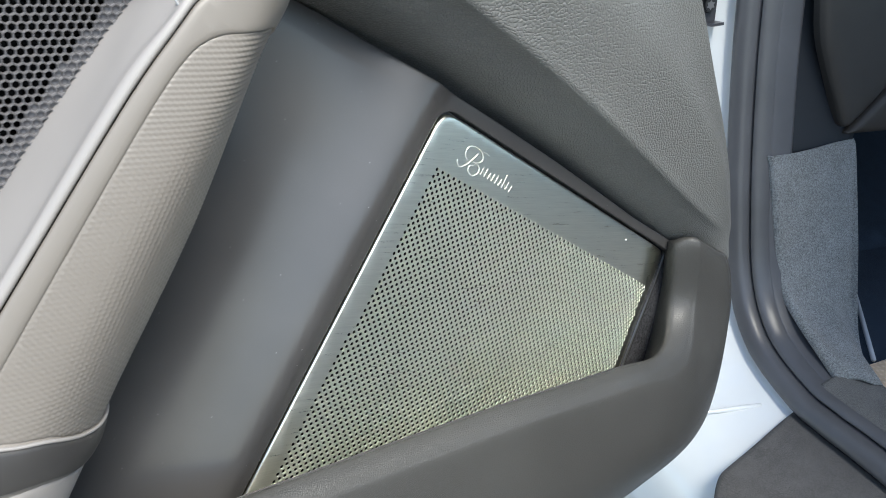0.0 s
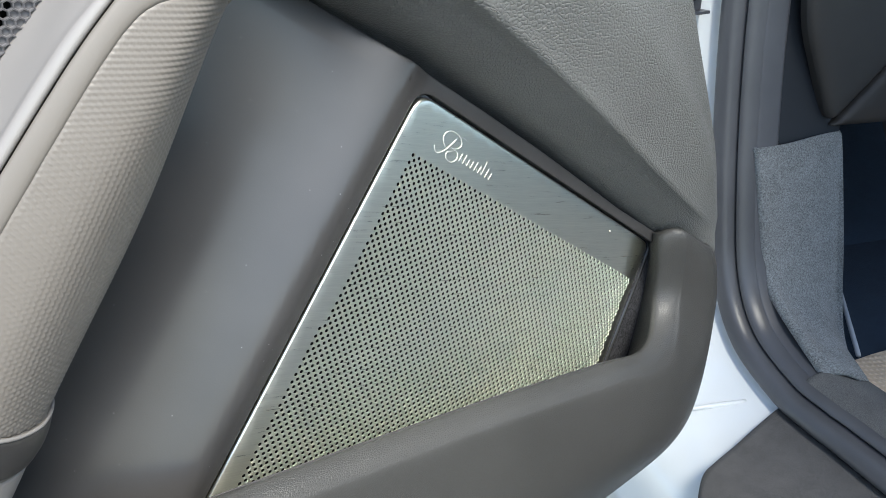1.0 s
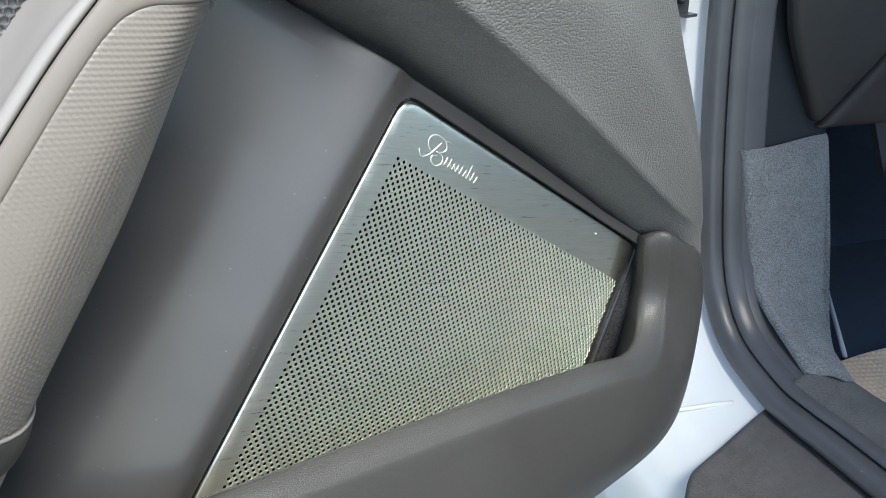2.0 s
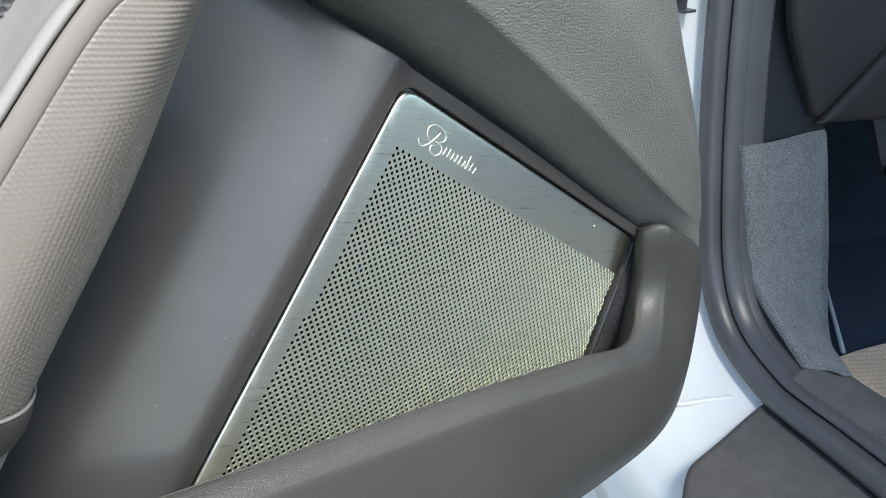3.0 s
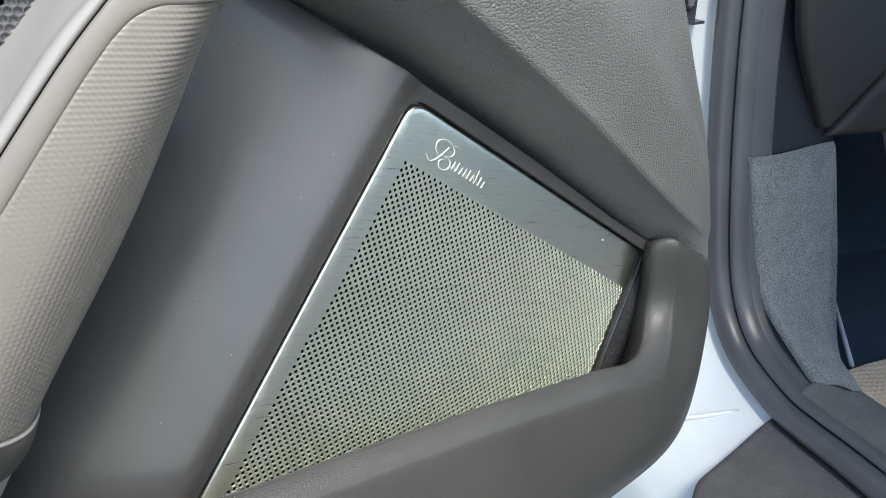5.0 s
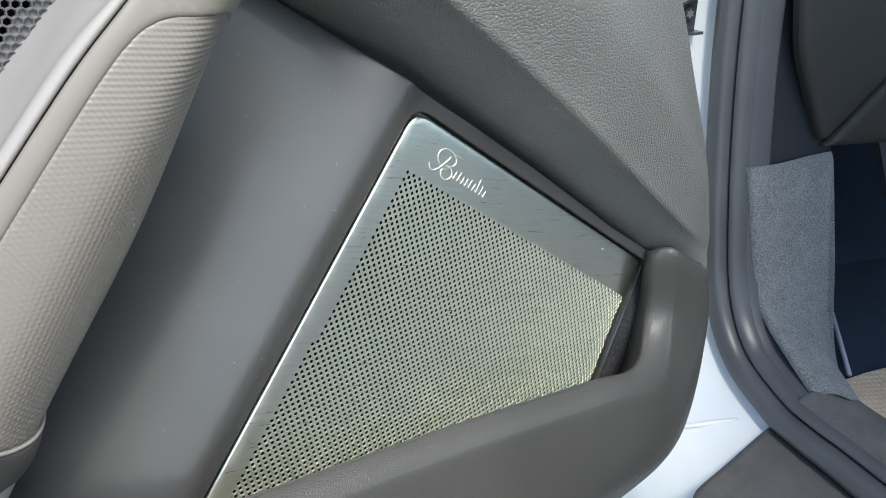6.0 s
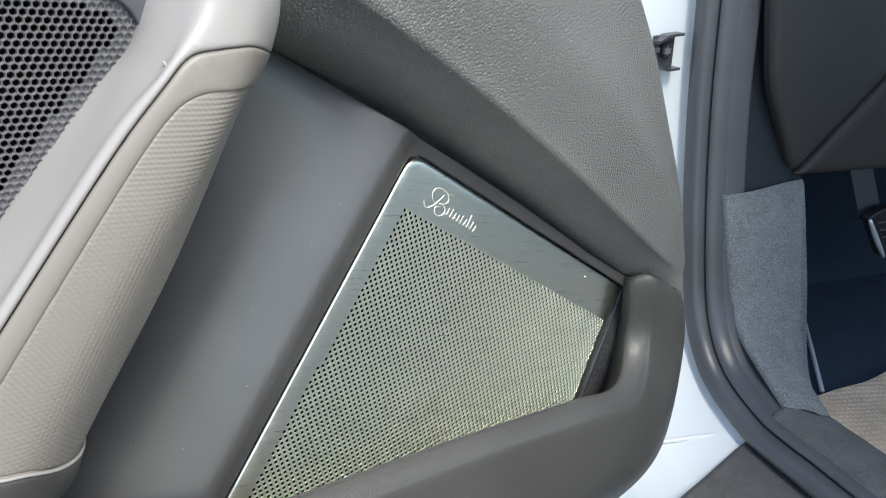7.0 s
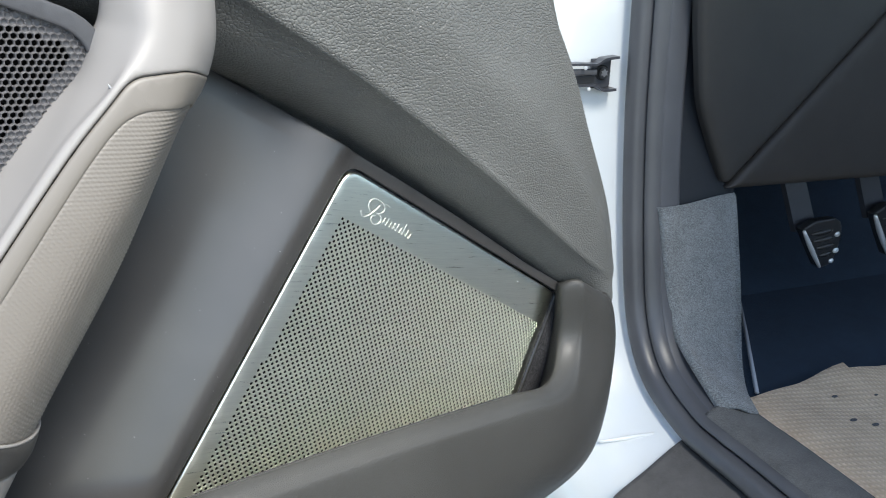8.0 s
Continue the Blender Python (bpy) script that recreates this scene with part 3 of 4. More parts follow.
part("bracket", bevelled_box((0.0235, 0.004, 0.031), base @ Matrix.Translation((-0.0010, 0.001, -0.001)), 0.0012), BRACKET, check, "black enamelled bracket plate")
check_strip("flange", [(-0.048, 0.0090), (-0.031, 0.0090), (-0.015, 0.0082), (-0.0095, 0.0100), (-0.0045, 0.0130), (0.001, 0.0142), (0.0132, 0.0152)], 0.013, 0.0026, BRACKET)
check_strip("flange", [(-0.048, -0.0128), (-0.026, -0.0128), (-0.0135, -0.0132), (-0.0085, -0.0155), (-0.0040, -0.0182), (0.001, -0.0190), (0.0125, -0.0182)], 0.013, 0.0026, BRACKET)
bolt = check_disc("bolt", 0.0, -0.0035, 0.0, 0.0066, 0.006, 28, BLACK, check, "black bolt head with a star socket")
check_disc("washer", 0.0, -0.0015, 0.0, 0.0084, 0.002, 28, GLOSS, bolt)
bm = bmesh.new()
star = [base @ Vector((math.cos(k * math.pi / 6) * (0.0046 if k % 2 else 0.0028), -0.0069, math.sin(k * math.pi / 6) * (0.0046 if k % 2 else 0.0028))) for k in range(12)]
bm.faces.new([bm.verts.new(p) for p in star])
geo = bmesh.ops.extrude_face_region(bm, geom=bm.faces[:])
bmesh.ops.translate(bm, verts=[g for g in geo["geom"] if isinstance(g, bmesh.types.BMVert)], vec=CF * 0.002)
bmesh.ops.recalc_face_normals(bm, faces=bm.faces[:])
part("socket", bm, DULL, bolt, "dull steel star socket")
part("arm", bevelled_box((0.046, 0.007, 0.0062), base @ Matrix.Translation((-0.033, -0.0055, 0.0016)), 0.0018), TRIM, check, "grey steel check arm")
# the slot is a solid bar, its shade put into the black colour
part("slot", bevelled_box((0.046, 0.004, 0.0085), base @ Matrix.Translation((-0.034, -0.0040, -0.0062)), 0.0010), BLACK, check, "black bar in place of the shaded slot under the arm")
check_disc("pin", -0.0275, -0.0135, 0.0070, 0.0022, 0.003, 14, STEEL, check, "small steel pin")
check_disc("pin", -0.0215, -0.0135, -0.0150, 0.0022, 0.003, 14, STEEL, check, "small steel pin")

# ---- the open door ----
door = thing("open_door", dp(0, 0.25, -0.05), "open car door with dark trim, leather, metal speaker grille", "door")


def sheet_w(u, v):
    """The flat of the speaker: leans out towards its foot."""
    return -0.0973 * (v - 0.7406)


# speaker grille, a sheet of brushed metal with round holes
TL, TR = np.array((-0.0005, 0.7440)), np.array((0.1960, 0.6068))
BR, BL = np.array((0.125, 0.4895)), np.array((-0.172, 0.5335))
GRILLE = ccw(rounded([TL, BL, BR, TR], [0.012, 0.004, 0.004, 0.009]))
RDIR = (BR - TR) / np.linalg.norm(BR - TR)


SIDE_SIGN = 1 if np.array((-RDIR[1], RDIR[0])) @ (BL - BR) > 0 else -1


def from_right(u, v):
    d = np.array((u, v)) - TR
    return abs(d[0] * RDIR[1] - d[1] * RDIR[0])


def grille_form(u, v, drop):
    d = max(0.0, 0.030 - from_right(u, v))
    return dp(u, v, sheet_w(u, v) + 0.0005 - drop - 9.0 * d * d)


A, B = np.array((0.00366, -0.00254)), np.array((-0.00270, -0.00335))
FIELD = np.array([(-0.0075, 0.7146), (0.1702, 0.5908), (0.1165, 0.5020), (-0.150, 0.542)])
first = np.array((-0.0048, 0.7128))
spots = []
for i in range(-4, 60):
    for j in range(-4, 75):
        for half in (0, 0.5):
            spots.append(first + (i + half) * A + (j + half) * B)
spots = np.array(spots)
spots = spots[inside(spots, FIELD)]
R1, R0, SIDES = 0.00126, 0.00106, 10
ring = np.array([(math.cos(2 * math.pi * k / SIDES), math.sin(2 * math.pi * k / SIDES)) for k in range(SIDES)])
v, f, uv = patch(GRILLE, 0.006, grille_form, edge=0.0013, skirt=0.004, bare=[s + ring * R1 for s in spots])
for s in spots:
    b = len(v)
    for r, d in ((R1, 0.0), (R0, 0.00036), (R0 * 0.97, 0.0009)):
        v += [grille_form(*(s + ring[k] * r), d) for k in range(SIDES)]
        uv += [tuple(s + ring[k] * r) for k in range(SIDES)]
    for lv in (0, SIDES):
        f += [(b + lv + k, b + lv + SIDES + k, b + lv + SIDES + (k + 1) % SIDES, b + lv + (k + 1) % SIDES) for k in range(SIDES)]
grille = mesh_object("speaker_grille", v, f, METAL, door, "brushed metal speaker grille with small round holes", uv)

# black bar that draws the shade of the gap between grille and felt
side = [Vector(grille_form(*(TR + RDIR * t - np.array((-RDIR[1], RDIR[0])) * 0.0022 * SIDE_SIGN), 0.0015)) for t in np.linspace(-0.002, 0.13, 30)]
sv, sf = tube(side, 0.0019, 8)
mesh_object("grille_gap", sv, sf, GLOSS, door, "black bar in place of the shaded gap along the grille")

# the maker's mark as plain flourishes
def stroke(pts, r):
    c = spline(pts, 8 * len(pts))
    return tube([Vector(grille_form(x, y, -0.0001)) for x, y in c], r * (0.45 + 0.55 * np.abs(np.sin(np.linspace(0.3, 2.9, len(c))))), 6)


def mark_at(x, y):
    """x along the writing line, y above it, in millimetres."""
    ex, ey = np.array((0.815, -0.58)), np.array((0.50, 0.866))
    return tuple(np.array((0.0040, 0.7112)) + ex * x * 0.00112 + ey * y * 0.00128)


mv, mf = [], []
for pts, r in (([(-0.5, 3.6), (0.2, 2.4), (2.6, 1.4), (6.0, 3.6), (9.0, 7.4), (11.0, 10.6)], 0.00026),
               ([(6.4, 5.2), (3.4, 7.4), (3.6, 10.6), (7.4, 12.6), (12.6, 12.2), (15.2, 9.8), (13.6, 7.4), (9.6, 6.2)], 0.00026),
               ([(10.4, 6.4), (14.4, 5.8), (15.0, 3.0), (12.0, 0.8), (8.6, 1.6), (8.2, 3.8), (11.0, 5.0)], 0.00030),
               ([(12.8, 12.0), (15.6, 12.8), (18.4, 12.4)], 0.00018)):
    a, b = stroke([mark_at(*p) for p in pts], r)
    mf += [tuple(i + len(mv) for i in q) for q in b]
    mv += a
for k in range(9):            # a run of short slanting dashes joined by hairlines
    x, tall = 16.8 + 2.8 * k, (8.4 if k == 6 else 5.6 + 0.6 * math.sin(2.1 * k))
    for pts, r in (([(x, 3.0), (x + 0.5, tall * 0.5 + 2.0), (x + 1.0, tall + 1.2)], 0.00015), ([(x - 1.6, tall * 0.7 + 1.0), (x - 0.7, 3.6), (x, 3.0)], 0.00006)):
        a, b = stroke([mark_at(*p) for p in pts], r)
        mf += [tuple(i + len(mv) for i in q) for q in b]
        mv += a
mesh_object("engraved_mark", mv, mf, BRIGHT, grille, "bright engraved flourish")
bm = bmesh.new()
bmesh.ops.create_icosphere(bm, subdivisions=2, radius=0.0005, matrix=Matrix.Translation(grille_form(0.1455, 0.6325, -0.0002)))
part("speck", bm, BRIGHT, grille, smooth=True)

# dark gauze behind the grille, felt lining in the pocket beside it
v, f, uv = patch(inset(GRILLE, 0.0008), 0.02, lambda x, y, d: dp(x, y, sheet_w(x, y) - 0.0085 - d), edge=0.0005, skirt=0.001)
facing(mesh_object("speaker_gauze", v, f, VOID, door, "black gauze behind the grille", uv), DN)
v, uv = loft([[(0.15, 0.652, 0.000), (0.20, 0.63, 0.002), (0.222, 0.618, 0.002)], [(0.10, 0.58, 0.004), (0.18, 0.57, 0.010), (0.224, 0.56, 0.010)],
              [(0.02, 0.46, 0.012), (0.12, 0.455, 0.014), (0.215, 0.47, 0.012)]], 30, 20, dp)
thick(facing(mesh_object("felt_lining", v, grid_faces(30, 20), FELT, door, "black felt lining of the pocket", uv), DN), 0.003)
v, uv = loft([[(-0.32, 0.60, -0.030), (-0.1, 0.56, -0.012), (0.06, 0.52, -0.006)], [(-0.32, 0.46, -0.010), (-0.1, 0.46, -0.004), (0.08, 0.45, -0.004)]], 20, 8, dp)
thick(facing(mesh_object("pocket_back", v, grid_faces(20, 8), FELT, door, "black back of the pocket", uv), DN), 0.003)

# dark trim between handle, leather and grille
E1 = (BL - TL) / np.linalg.norm(BL - TL)
E2 = np.array((E1[1], -E1[0]))
if E2[0] > 0:
    E2 = -E2
G0, G1 = np.array((-0.077, 0.8036)), np.array((0.1966, 0.6157))
GD = (G1 - G0) / np.linalg.norm(G1 - G0)
GDOWN = np.array((GD[1], -GD[0]))          # away from the leather


def chamfer(q):
    """How far the fold of the trim lies from the leather."""
    return 0.0055 + 0.0035 * smooth(0.01, 0.08, q)


def trim_form(u, v, drop):
    d = np.array((u, v)) - TL
    q = float(d @ E2)
    g = float((np.array((u, v)) - G0) @ GDOWN)
    x = max(0.0, (q - 0.008) / 0.018)
    trough = -0.025 * (1 - (1 + x) * math.exp(-x)) + 0.030 * smooth(0.055, 0.135, q) * smooth(0.02, 0.15, g)
    fold_at = chamfer(q)
    w = 0.0010 + 0.0055 * smooth(0.0, 0.016, q) + trough * (0.68 + 0.22 * smooth(0.0, 0.07, g)) - smooth(0.012, 0.075, q) * (0.08 * max(0.0, fold_at - g) + 0.6 * max(0.0, 0.075 - g) ** 2)
    return dp(u, v, sheet_w(u, v) + w - drop)


TD = (TR - TL) / np.linalg.norm(TR - TL)
TNORM = np.array((-TD[1], TD[0]))
cpt = TL + E2 * 0.0017 + TNORM * 0.0016
bend = [(1 - t) ** 2 * (cpt + E1 * 0.012) + 2 * t * (1 - t) * cpt + t * t * (cpt + TD * 0.012) for t in np.linspace(0, 1, 9)]
outline = [TL + E1 * 0.27 + E2 * 0.0017] + bend + [TR + TNORM * 0.0016 + TD * 0.004, G1 + GD * 0.012, G1 + GD * 0.002 - GDOWN * 0.0015]
lead = [np.array(p) - GDOWN * k for p, k in (((0.1539, 0.6460), 0), ((0.1285, 0.6650), 0), ((0.0838, 0.6978), 0), ((0.0381, 0.7298), 0), ((0.0122, 0.7466), 0.0005), ((-0.0108, 0.7620), 0.001), ((-0.0319, 0.7760), 0.0015), ((-0.0528, 0.7893), 0.002))] + [G0 - GD * 0.11, np.array((-0.25, 0.80)), np.array((-0.36, 0.60)), np.array((-0.30, 0.44))]
fold = []
for off in (-0.0009, -0.0004, 0.0, 0.0004, 0.0009):
    row = []
    for s in np.arange(-0.10, 0.29, 0.003):
        g = 0.008
        for _ in range(6):
            g = chamfer(float((G0 + GD * s + GDOWN * g - TL) @ E2))
        row.append(G0 + GD * s + GDOWN * (g + off))
    fold.append(np.array(row))
v, f, uv = patch(np.array(outline + lead), 0.004, trim_form, edge=0.0009, skirt=0.010, lines=fold)
facing(mesh_object("trim_panel", v, f, PLASTIC, door, "smooth dark plastic trim with a shallow trough", uv), DN)

# leather upper trim
LR = [np.array(r) for r in (
    [(-0.3000, 0.8650, -0.0500), (-0.1600, 0.8360, -0.0500), (-0.0778, 0.8025, -0.0480), (-0.0088, 0.7624, -0.0400), (0.0747, 0.7029, -0.0260), (0.1946, 0.6128, -0.0060), (0.2390, 0.5840, 0.0100)],
    [(-0.3000, 0.8730, 0.0020), (-0.1600, 0.8460, 0.0020), (-0.0730, 0.8112, 0.0050), (-0.0040, 0.7708, 0.0070), (0.0800, 0.7108, 0.0100), (0.1981, 0.6198, 0.0160), (0.2465, 0.5915, 0.0265)],
    [(-0.2609, 0.8969, 0.0317), (-0.1371, 0.8776, 0.0357), (-0.0608, 0.8347, 0.0397), (0.0018, 0.7931, 0.0403), (0.0825, 0.7345, 0.0406), (0.1914, 0.6508, 0.0359), (0.2465, 0.6150, 0.0260)],
    [(-0.1988, 0.9339, 0.0434), (-0.0740, 0.9133, 0.0451), (-0.0014, 0.8696, 0.0466), (0.0491, 0.8212, 0.0471), (0.1053, 0.7752, 0.0468), (0.1930, 0.6955, 0.0401), (0.2475, 0.6210, 0.0255)],
    [(-0.0972, 0.9833, 0.0440), (0.0552, 0.9523, 0.0387), (0.1255, 0.8554, 0.0334), (0.1647, 0.7966, 0.0324), (0.1890, 0.7513, 0.0312), (0.2241, 0.6814, 0.0296), (0.2485, 0.6240, 0.0245)],
    [(-0.0370, 1.0231, 0.0405), (0.1132, 0.9612, 0.0252), (0.1510, 0.8421, 0.0216), (0.1831, 0.7816, 0.0207), (0.2066, 0.7354, 0.0212), (0.2374, 0.6715, 0.0221), (0.2500, 0.6270, 0.0205)],
    [(-0.0200, 1.0300, 0.0200), (0.1250, 0.9650, 0.0100), (0.1600, 0.8460, 0.0100), (0.1910, 0.7860, 0.0100), (0.2150, 0.7400, 0.0100), (0.2450, 0.6760, 0.0100), (0.2515, 0.6300, 0.0100)],
    [(-0.0200, 1.0300, -0.0300), (0.1250, 0.9650, -0.0300), (0.1600, 0.8460, -0.0300), (0.1910, 0.7860, -0.0300), (0.2150, 0.7400, -0.0300), (0.2450, 0.6760, -0.0300), (0.2515, 0.6300, -0.0300)])]
for at, k in ((4, 0.25), (4, -0.25), (2, 0.2), (2, -0.22)):      # tight folds: rails close to both sides of a crease
    near = LR[at] + (LR[at + 1] - LR[at]) * k if k > 0 else LR[at] + (LR[at - 1] - LR[at]) * -k
    LR.insert(at + 1 if k > 0 else at, near)
v, uv = loft(LR, 120, 130, dp)
along = np.array([((Vector(p) - DO).dot(DU), p[2], (Vector(p) - DO).dot(DN)) for p in v])
uv = [tuple(p[:2] - GDOWN * p[2] * 0.7) for p in along]
facing(mesh_object("leather_panel", v, grid_faces(120, 130), LEATHER, door, "dark grey pebbled leather upper trim with soft creases", uv), DN)

# map pocket
v, uv = loft([[(-0.33, 0.56, 0.020), (-0.037, 0.53, 0.020), (0.097, 0.515, 0.020), (0.166, 0.515, 0.016), (0.1960, 0.5730, 0.0040), (0.1985, 0.6140, 0.0040), (0.2018, 0.6150, -0.0060)],
              [(-0.33, 0.606, 0.043), (-0.037, 0.5765, 0.043), (0.097, 0.559, 0.043), (0.156, 0.549, 0.038), (0.1880, 0.5755, 0.0160), (0.1890, 0.6165, 0.0140), (0.1975, 0.6165, 0.0020)],
              [(-0.33, 0.612, 0.047), (-0.035, 0.581, 0.047), (0.098, 0.5635, 0.047), (0.1530, 0.5560, 0.0435), (0.1838, 0.5770, 0.0255), (0.1838, 0.6205, 0.0235), (0.1935, 0.6190, 0.0100)],
              [(-0.33, 0.6125, 0.051), (-0.034, 0.581, 0.051), (0.099, 0.563, 0.051), (0.1575, 0.5550, 0.0475), (0.1888, 0.5778, 0.0318), (0.1885, 0.6250, 0.0298), (0.1955, 0.6205, 0.0140)],
              [(-0.33, 0.608, 0.058), (-0.033, 0.576, 0.058), (0.101, 0.558, 0.058), (0.165, 0.548, 0.053), (0.1945, 0.5768, 0.0366), (0.1945, 0.6258, 0.0345), (0.2010, 0.6180, 0.0150)],
              [(-0.33, 0.595, 0.0625), (-0.03, 0.563, 0.0625), (0.104, 0.545, 0.0625), (0.172, 0.535, 0.057), (0.2010, 0.5735, 0.0388), (0.2015, 0.6218, 0.0355), (0.2080, 0.6110, 0.0140)],
              [(-0.33, 0.53, 0.068), (-0.02, 0.505, 0.068), (0.115, 0.492, 0.064), (0.190, 0.494, 0.056), (0.228, 0.546, 0.042), (0.2245, 0.6070, 0.0350), (0.2217, 0.6000, 0.0140)],
              [(-0.33, 0.47, 0.058), (0.0, 0.458, 0.056), (0.138, 0.450, 0.050), (0.218, 0.465, 0.045), (0.2455, 0.545, 0.037), (0.2340, 0.6020, 0.0330), (0.2286, 0.5960, 0.0140)],
              [(-0.33, 0.45, 0.040), (0.0, 0.445, 0.040), (0.142, 0.438, 0.036), (0.224, 0.460, 0.032), (0.2490, 0.545, 0.027), (0.2380, 0.6020, 0.0260), (0.2320, 0.5960, 0.0120)],
              [(-0.33, 0.445, -0.03), (0.0, 0.44, -0.03), (0.142, 0.433, -0.03), (0.224, 0.456, -0.03), (0.2500, 0.545, -0.03), (0.2400, 0.6020, -0.0300), (0.2345, 0.5960, -0.0340)]], 150, 80, dp)
facing(mesh_object("map_pocket", v, grid_faces(150, 80), POCKET, door, "dark plastic map pocket with a rounded rim", uv), DN)

# white door frame behind the trim
slab_pts = rounded([(-0.75, 0.44), (0.150, 0.425), (0.222, 0.452), (0.246, 0.545), (0.250, 0.62), (0.205, 0.75), (0.150, 0.90), (0.12, 0.98), (-0.75, 0.98)], [0.03, 0.04, 0.03, 0.03, 0.03, 0.03, 0.02, 0.02, 0.03])
v, f, uv = patch(slab_pts, 0.05, lambda x, y, d: dp(x, y, -0.030 - d), edge=0.004, skirt=0.075)
facing(mesh_object("door_frame", v, f, PAINT, door, "white painted door frame", uv), DN)
v, f, uv = patch(inset(ccw(slab_pts), -0.012), 0.05, lambda x, y, d: dp(x, y, -0.125 + d), edge=0.004, skirt=-0.015)
mesh_object("door_skin", v, f, PAINT, door, "white painted outer skin", uv)

# pull handle
HR = [[(-0.330, 0.640, 0.030), (-0.222, 0.7685, 0.030), (-0.189, 0.807, 0.030), (-0.163, 0.8185, 0.030), (-0.152, 0.832, 0.030), (-0.144, 0.85, 0.030), (-0.137, 0.91, 0.030)],
      [(-0.318, 0.650, 0.054), (-0.2160, 0.7705, 0.054), (-0.1815, 0.8075, 0.054), (-0.1655, 0.8205, 0.054), (-0.1570, 0.834, 0.052), (-0.1512, 0.850, 0.050), (-0.142, 0.91, 0.04)],
      [(-0.311, 0.647, 0.0735), (-0.2195, 0.7560, 0.0735), (-0.1835, 0.7990, 0.0735), (-0.162, 0.817, 0.0748), (-0.150, 0.8345, 0.070), (-0.146, 0.852, 0.066), (-0.136, 0.91, 0.05)],
      [(-0.305, 0.643, 0.0812), (-0.2250, 0.7410, 0.0812), (-0.1830, 0.7915, 0.0812), (-0.1595, 0.8150, 0.0812), (-0.143, 0.833, 0.078), (-0.138, 0.852, 0.073), (-0.128, 0.91, 0.055)],
      [(-0.275, 0.625, 0.084), (-0.2110, 0.7130, 0.084), (-0.1690, 0.7685, 0.084), (-0.146, 0.797, 0.083), (-0.128, 0.826, 0.078), (-0.125, 0.851, 0.072), (-0.118, 0.91, 0.055)],
      [(-0.252, 0.612, 0.072), (-0.2040, 0.6890, 0.072), (-0.1660, 0.7440, 0.072), (-0.133, 0.795, 0.070), (-0.116, 0.819, 0.066), (-0.1135, 0.846, 0.062), (-0.110, 0.91, 0.045)],
      [(-0.243, 0.609, 0.052), (-0.1985, 0.6800, 0.052), (-0.1610, 0.7370, 0.052), (-0.125, 0.793, 0.050), (-0.1095, 0.815, 0.050), (-0.1085, 0.844, 0.048), (-0.106, 0.91, 0.035)],
      [(-0.236, 0.605, 0.010), (-0.1930, 0.6760, 0.010), (-0.1560, 0.7330, 0.010), (-0.122, 0.789, 0.010), (-0.1075, 0.811, 0.012), (-0.107, 0.842, 0.014), (-0.105, 0.91, 0.010)]]
for rail, away in ((0, 0.0055), (1, 0.0055), (2, 0.0035), (3, 0.0012)):     # clear of the speaker mesh along the straight of the handle
    HR[rail] = [(u + 0.77 * away * k, v - 0.64 * away * k, w) for (u, v, w), k in zip(HR[rail], (1, 1, 0.9, 0.3, 0, 0, 0))]
for rail, away in ((4, 0.002), (5, 0.0045), (6, 0.0055), (7, 0.0055)):
    HR[rail] = HR[rail][:5] + [(u + away, v, w) for u, v, w in HR[rail][5:]]
for rail in (6, 7):
    HR[rail] = [(u + 0.0042 * k, v - 0.0030 * k, w) for (u, v, w), k in zip(HR[rail], (0.2, 0.6, 0.8, 0.15, 0, 0, 0))]
HR = [[r[0], tuple(spline(r, 13)[1])] + r[1:] for r in HR]
HN, HM = 141, 113
hal = np.array([spline(r, HN) for r in HR])
HG = np.array([spline(hal[:, i], HM) for i in range(HN)])       # along, across
HL, HW = 0.35, 0.11                                             # its rough length and girth


def handle_form(x, y, drop):
    """x along the handle from its foot, y round it from the mesh side, in metres."""
    a, b = min(max(x / HL, 0), 1) * (HN - 1), min(max(y / HW, 0), 1) * (HM - 1)
    i, j = min(int(a), HN - 2), min(int(b), HM - 2)
    s, t = a - i, b - j
    p = (HG[i, j] * (1 - s) + HG[i + 1, j] * s) * (1 - t) + (HG[i, j + 1] * (1 - s) + HG[i + 1, j + 1] * s) * t
    du, dv = HG[i + 1, j] - HG[i, j], HG[i, j + 1] - HG[i, j]
    n = np.cross(du, dv)
    n /= np.linalg.norm(n) + 1e-12
    if n[2] < 0 and abs(n[2]) > 0.55:
        n = -n
    elif abs(n[2]) <= 0.55 and n @ np.array((0.76, -0.65, 0.1)) * (1 if t + j > HM / 2 else -1) < 0:
        n = -n
    return dp(*(p - n * drop))


KY = HW / 7        # one rail of the form
KX = HL / 7


def handle_line(start, bend, end, foot=()):
    c = spline(bend, 40)
    return ccw(refine(np.array([(x * KX, y * KY) for x, y in [start] + [tuple(p) for p in c] + [end] + list(foot)]), 0.003))


GRIPLINE = handle_line((0.08, 3.04), [(3.84, 3.02), (4.14, 3.04), (4.36, 3.15), (4.56, 3.4), (4.72, 3.7), (4.84, 4.15), (4.92, 5.15), (4.98, 6.75)], (0.08, 6.75))
INSERT = handle_line((1.08, 3.40), [(3.50, 3.38), (3.76, 3.41), (3.94, 3.48), (4.10, 3.60), (4.23, 3.79), (4.32, 4.05), (4.35, 4.4), (4.33, 5.1), (4.22, 5.8), (4.05, 6.55)], (1.77, 6.55), [(1.77, 6.2), (1.73, 5.7), (1.62, 5.0), (1.43, 4.25), (1.23, 3.72)])
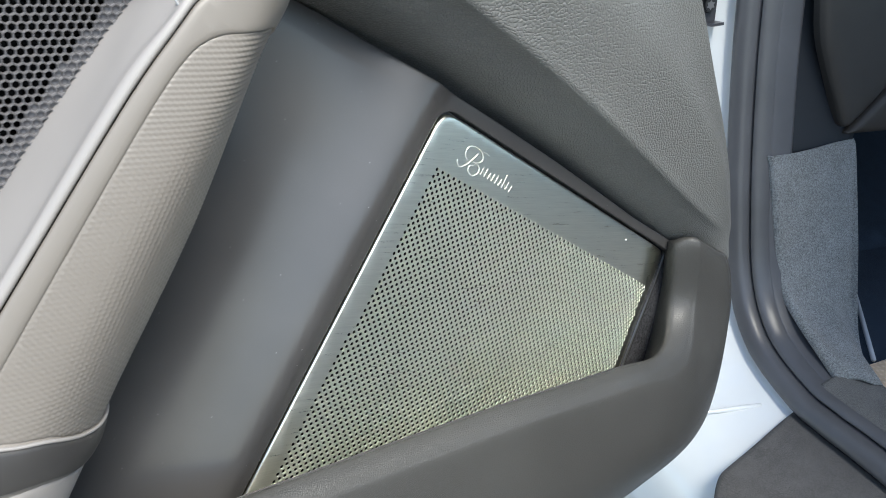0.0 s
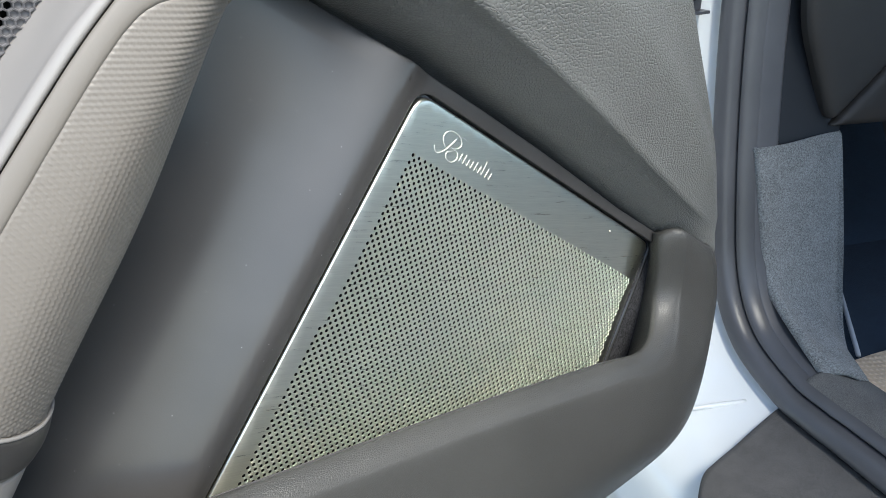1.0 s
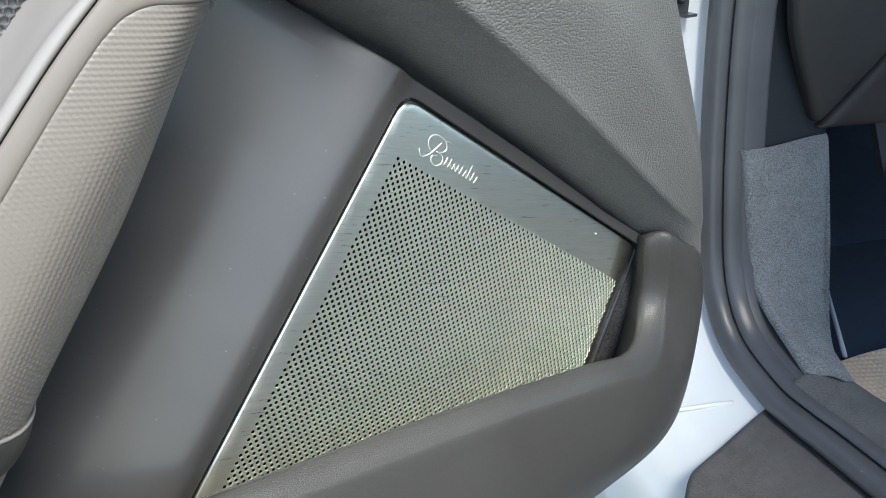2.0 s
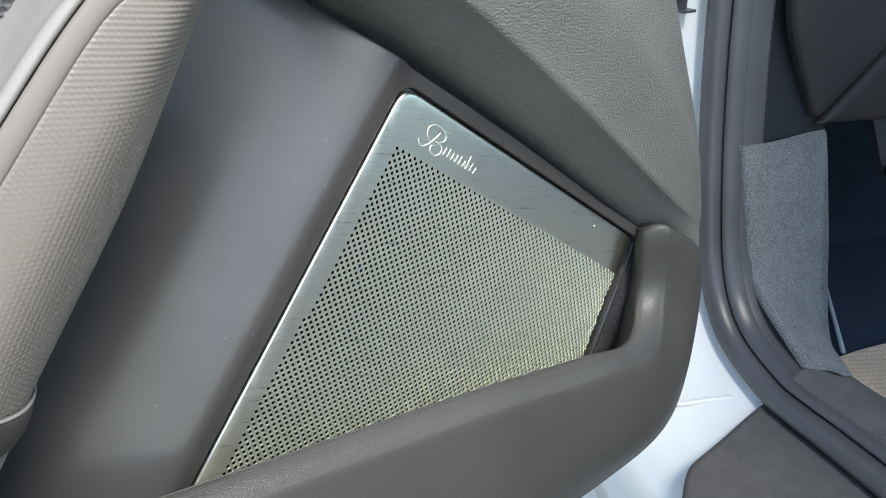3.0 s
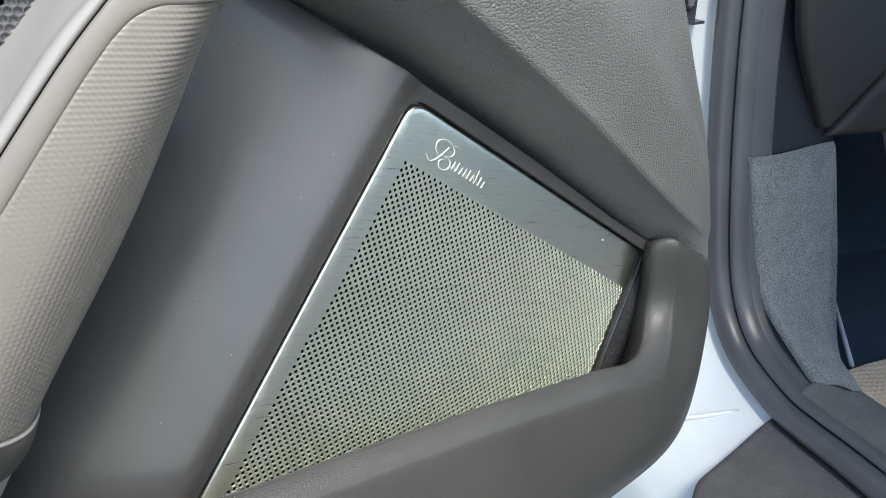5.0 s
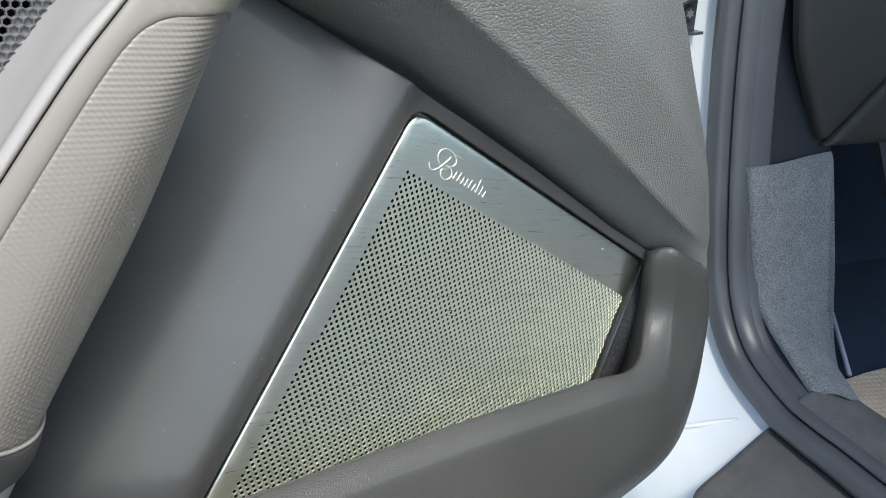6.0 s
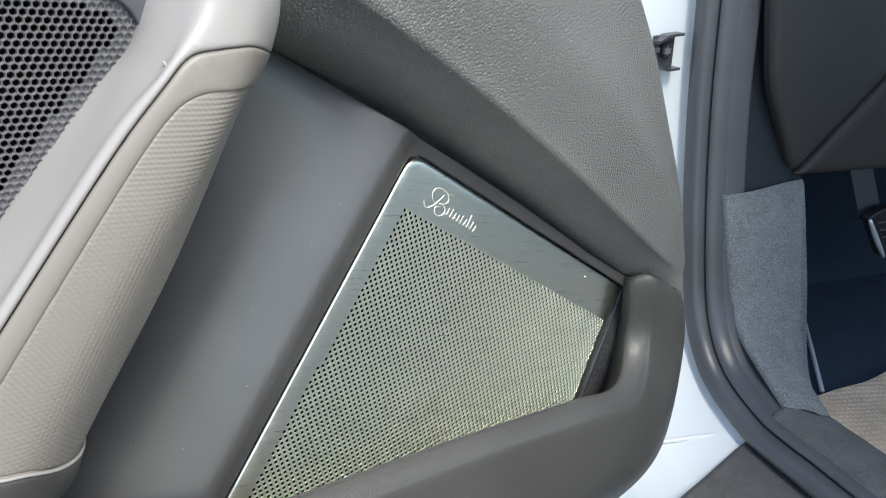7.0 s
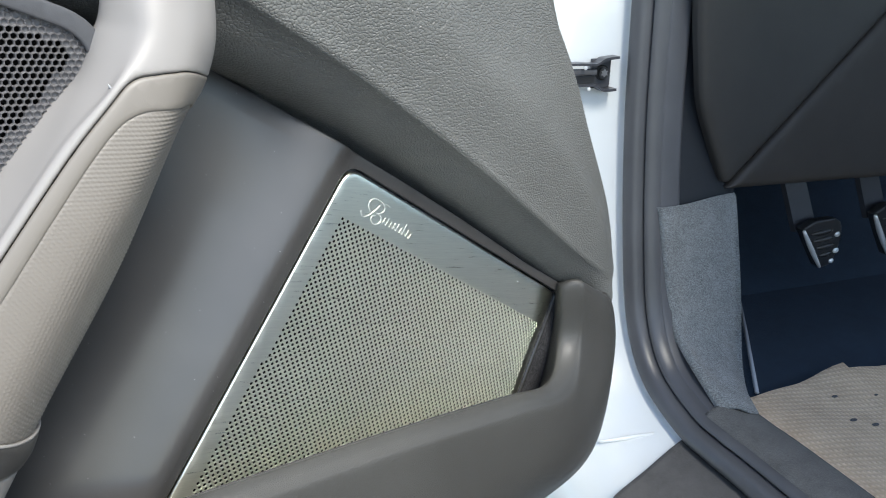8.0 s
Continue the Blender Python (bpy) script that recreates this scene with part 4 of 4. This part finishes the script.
v, f, uv = patch(np.array([(0, 0.45 * KY), (HL, 0.45 * KY), (HL, HW), (0, HW)]), 0.0030, handle_form, holes=[GRIPLINE], edge=0.0015, skirt=0.005)
shell = facing(mesh_object("handle_shell", v, f, SHELL, door, "smooth warm grey handle shell", uv), DN)
v, f, uv = patch(inset(GRIPLINE, 0.0004), 0.0030, handle_form, holes=[INSERT], edge=0.0016, skirt=0.004)
grip = facing(mesh_object("handle_grip", v, f, GRIP, door, "warm grey soft grip of the pull handle", uv), DN)


def ribbed(x, y, drop):
    """Fine ribs that break into a basket weave lower down."""
    p = handle_form(x, y, 0) - DO
    u, h = p.dot(DU), p.z
    row = (h + 0.10 * u) / 0.0018
    weave = min(1.0, max(0.30, (0.800 - h - 0.5 * (u + 0.16)) / 0.05))
    rib = math.cos(2 * math.pi * row)
    dot = math.cos(2 * math.pi * (u / 0.0021 + 0.5 * (int(row + 0.5) % 2)))
    return handle_form(x, y, drop + 0.0008 - 0.00012 * rib - 0.00012 * weave * dot)


v, f, uv = patch(inset(INSERT, -0.0004), 0.00042, ribbed, edge=0.0008, skirt=0.001)
facing(mesh_object("ribbed_insert", v, f, GRIP, grip, "warm grey ribbed insert, woven lower down", uv), DN)

# pale bead across the foot of the insert
FOOT = [(1.00, 3.05), (1.20, 3.70), (1.41, 4.25), (1.61, 5.0), (1.70, 5.6), (1.74, 6.1), (1.75, 6.5)]
TOE = [(0.62, 3.05), (0.94, 3.95), (1.06, 4.3), (1.17, 4.7), (1.28, 5.5), (1.34, 6.6)]
c = spline(FOOT, 30) * (KX, KY)
v, f = tube([Vector(handle_form(x, y, -0.0004)) for x, y in c], 0.0007, 8)
mesh_object("bead", v, f, SHELL, grip, "pale bead across the foot of the grip")
# darker collar below the bead, pale foot below that
up, low = spline(FOOT, 24) * (KX, KY), spline(TOE, 24) * (KX, KY)
v, f, uv = patch(np.vstack([up - (0.0006, 0), low[::-1] + (0.0006, 0)]), 0.003, lambda x, y, d: handle_form(x, y, d - 0.0009 - 0.0016 * math.sin(math.pi * min(1.0, max(0.0, (np.interp(y, up[:, 1], up[:, 0]) - x) / 0.022)))), edge=0.0012, skirt=0.003)
facing(mesh_object("handle_collar", v, f, COLLAR, grip, "dark grey collar at the foot of the grip", uv), DN)
v, f, uv = patch(np.vstack([low - (0.0016, 0), [(0.004, 6.6 * KY), (0.004, 3.05 * KY)]]), 0.003, lambda x, y, d: handle_form(x, y, d - 0.0006), edge=0.0014, skirt=0.003)
facing(mesh_object("handle_foot", v, f, SHELL, grip, "pale foot of the pull handle", uv), DN)
bm = bmesh.new()
bmesh.ops.create_icosphere(bm, subdivisions=2, radius=1, matrix=Matrix.Translation(handle_form(4.02 * KX, 2.25 * KY, 0)) @ Matrix.Rotation(0.5, 4, DN) @ Matrix.Diagonal((0.0005, 0.0005, 0.0019, 1)))
part("scuff", bm, PALE, shell, "pale scuff mark", smooth=True)

# hexagonal speaker mesh beside the handle
MESH_OUT = rounded([(-0.3128, 0.6433), (-0.2018, 0.7608), (-0.158, 0.815), (-0.1600, 0.8342), (-0.36, 0.920), (-0.42, 0.80)], [0, 0, 0, 0.011, 0.01, 0])
MESH_SEEN = np.array([(-0.3228, 0.6533), (-0.2118, 0.7708), (-0.1644, 0.8225), (-0.1605, 0.832), (-0.36, 0.918), (-0.42, 0.80)])


def mesh_form(u, v, drop):
    return dp(u, v, 0.050 - drop)


P = 0.00288
EX, EY = np.array((0.9975, -0.070)), np.array((0.070, 0.9975))
field = inset(ccw(refine(MESH_OUT, 0.01)), -0.0022)
cells = np.array([np.array((-0.2006, 0.8258)) + EX * P * (i + 0.5 * (j % 2)) + EY * j * P * 0.886 for i in range(-60, 40) for j in range(-70, 45)])
cells = cells[inside(cells, field) & (cells[:, 0] > -0.30)]
hv, hf = [], []
rim_gap = loop_dist(cells, [MESH_SEEN])
for n, c in enumerate(cells):
    b = len(hv)
    blind = rim_gap[n] < 0.0036
    for r, d in ((P * 0.585, 0.0002), (P * 0.53, 0.0), (P * 0.455, 0.0006), (P * 0.44, 0.0024 if not blind else 0.0015)):
        for k in range(6):
            a = math.pi / 3 * (k + 0.5)
            hv.append(mesh_form(*(c + EX * r * math.cos(a) + EY * r * math.sin(a)), d))
    if blind:
        hf.append(tuple(b + 18 + k for k in range(6)))
    for lv in (0, 6, 12):
        hf += [(b + lv + k, b + lv + (k + 1) % 6, b + lv + 6 + (k + 1) % 6, b + lv + 6 + k) for k in range(6)]
mesh_ob = mesh_object("speaker_mesh", hv, hf, MESHMAT, door, "dark speaker mesh with hexagonal holes", smooth=False)
v, f, uv = patch(inset(ccw(refine(MESH_OUT, 0.01)), -0.006), 0.02, lambda x, y, d: dp(x, y, 0.043 - d), edge=0.001, skirt=0.01)
facing(mesh_object("mesh_backing", v, f, VOID, mesh_ob, "", uv), DN)
v, f, uv = patch(inset(ccw(refine(MESH_OUT, 0.005)), -0.0078), 0.004, lambda x, y, d: dp(x, y, 0.0525 - d), holes=[ccw(refine(MESH_OUT, 0.005))], edge=0.0012, skirt=0.020)
facing(mesh_object("mesh_frame", v, f, TRIM, mesh_ob, "grey frame round the speaker mesh", uv), DN)
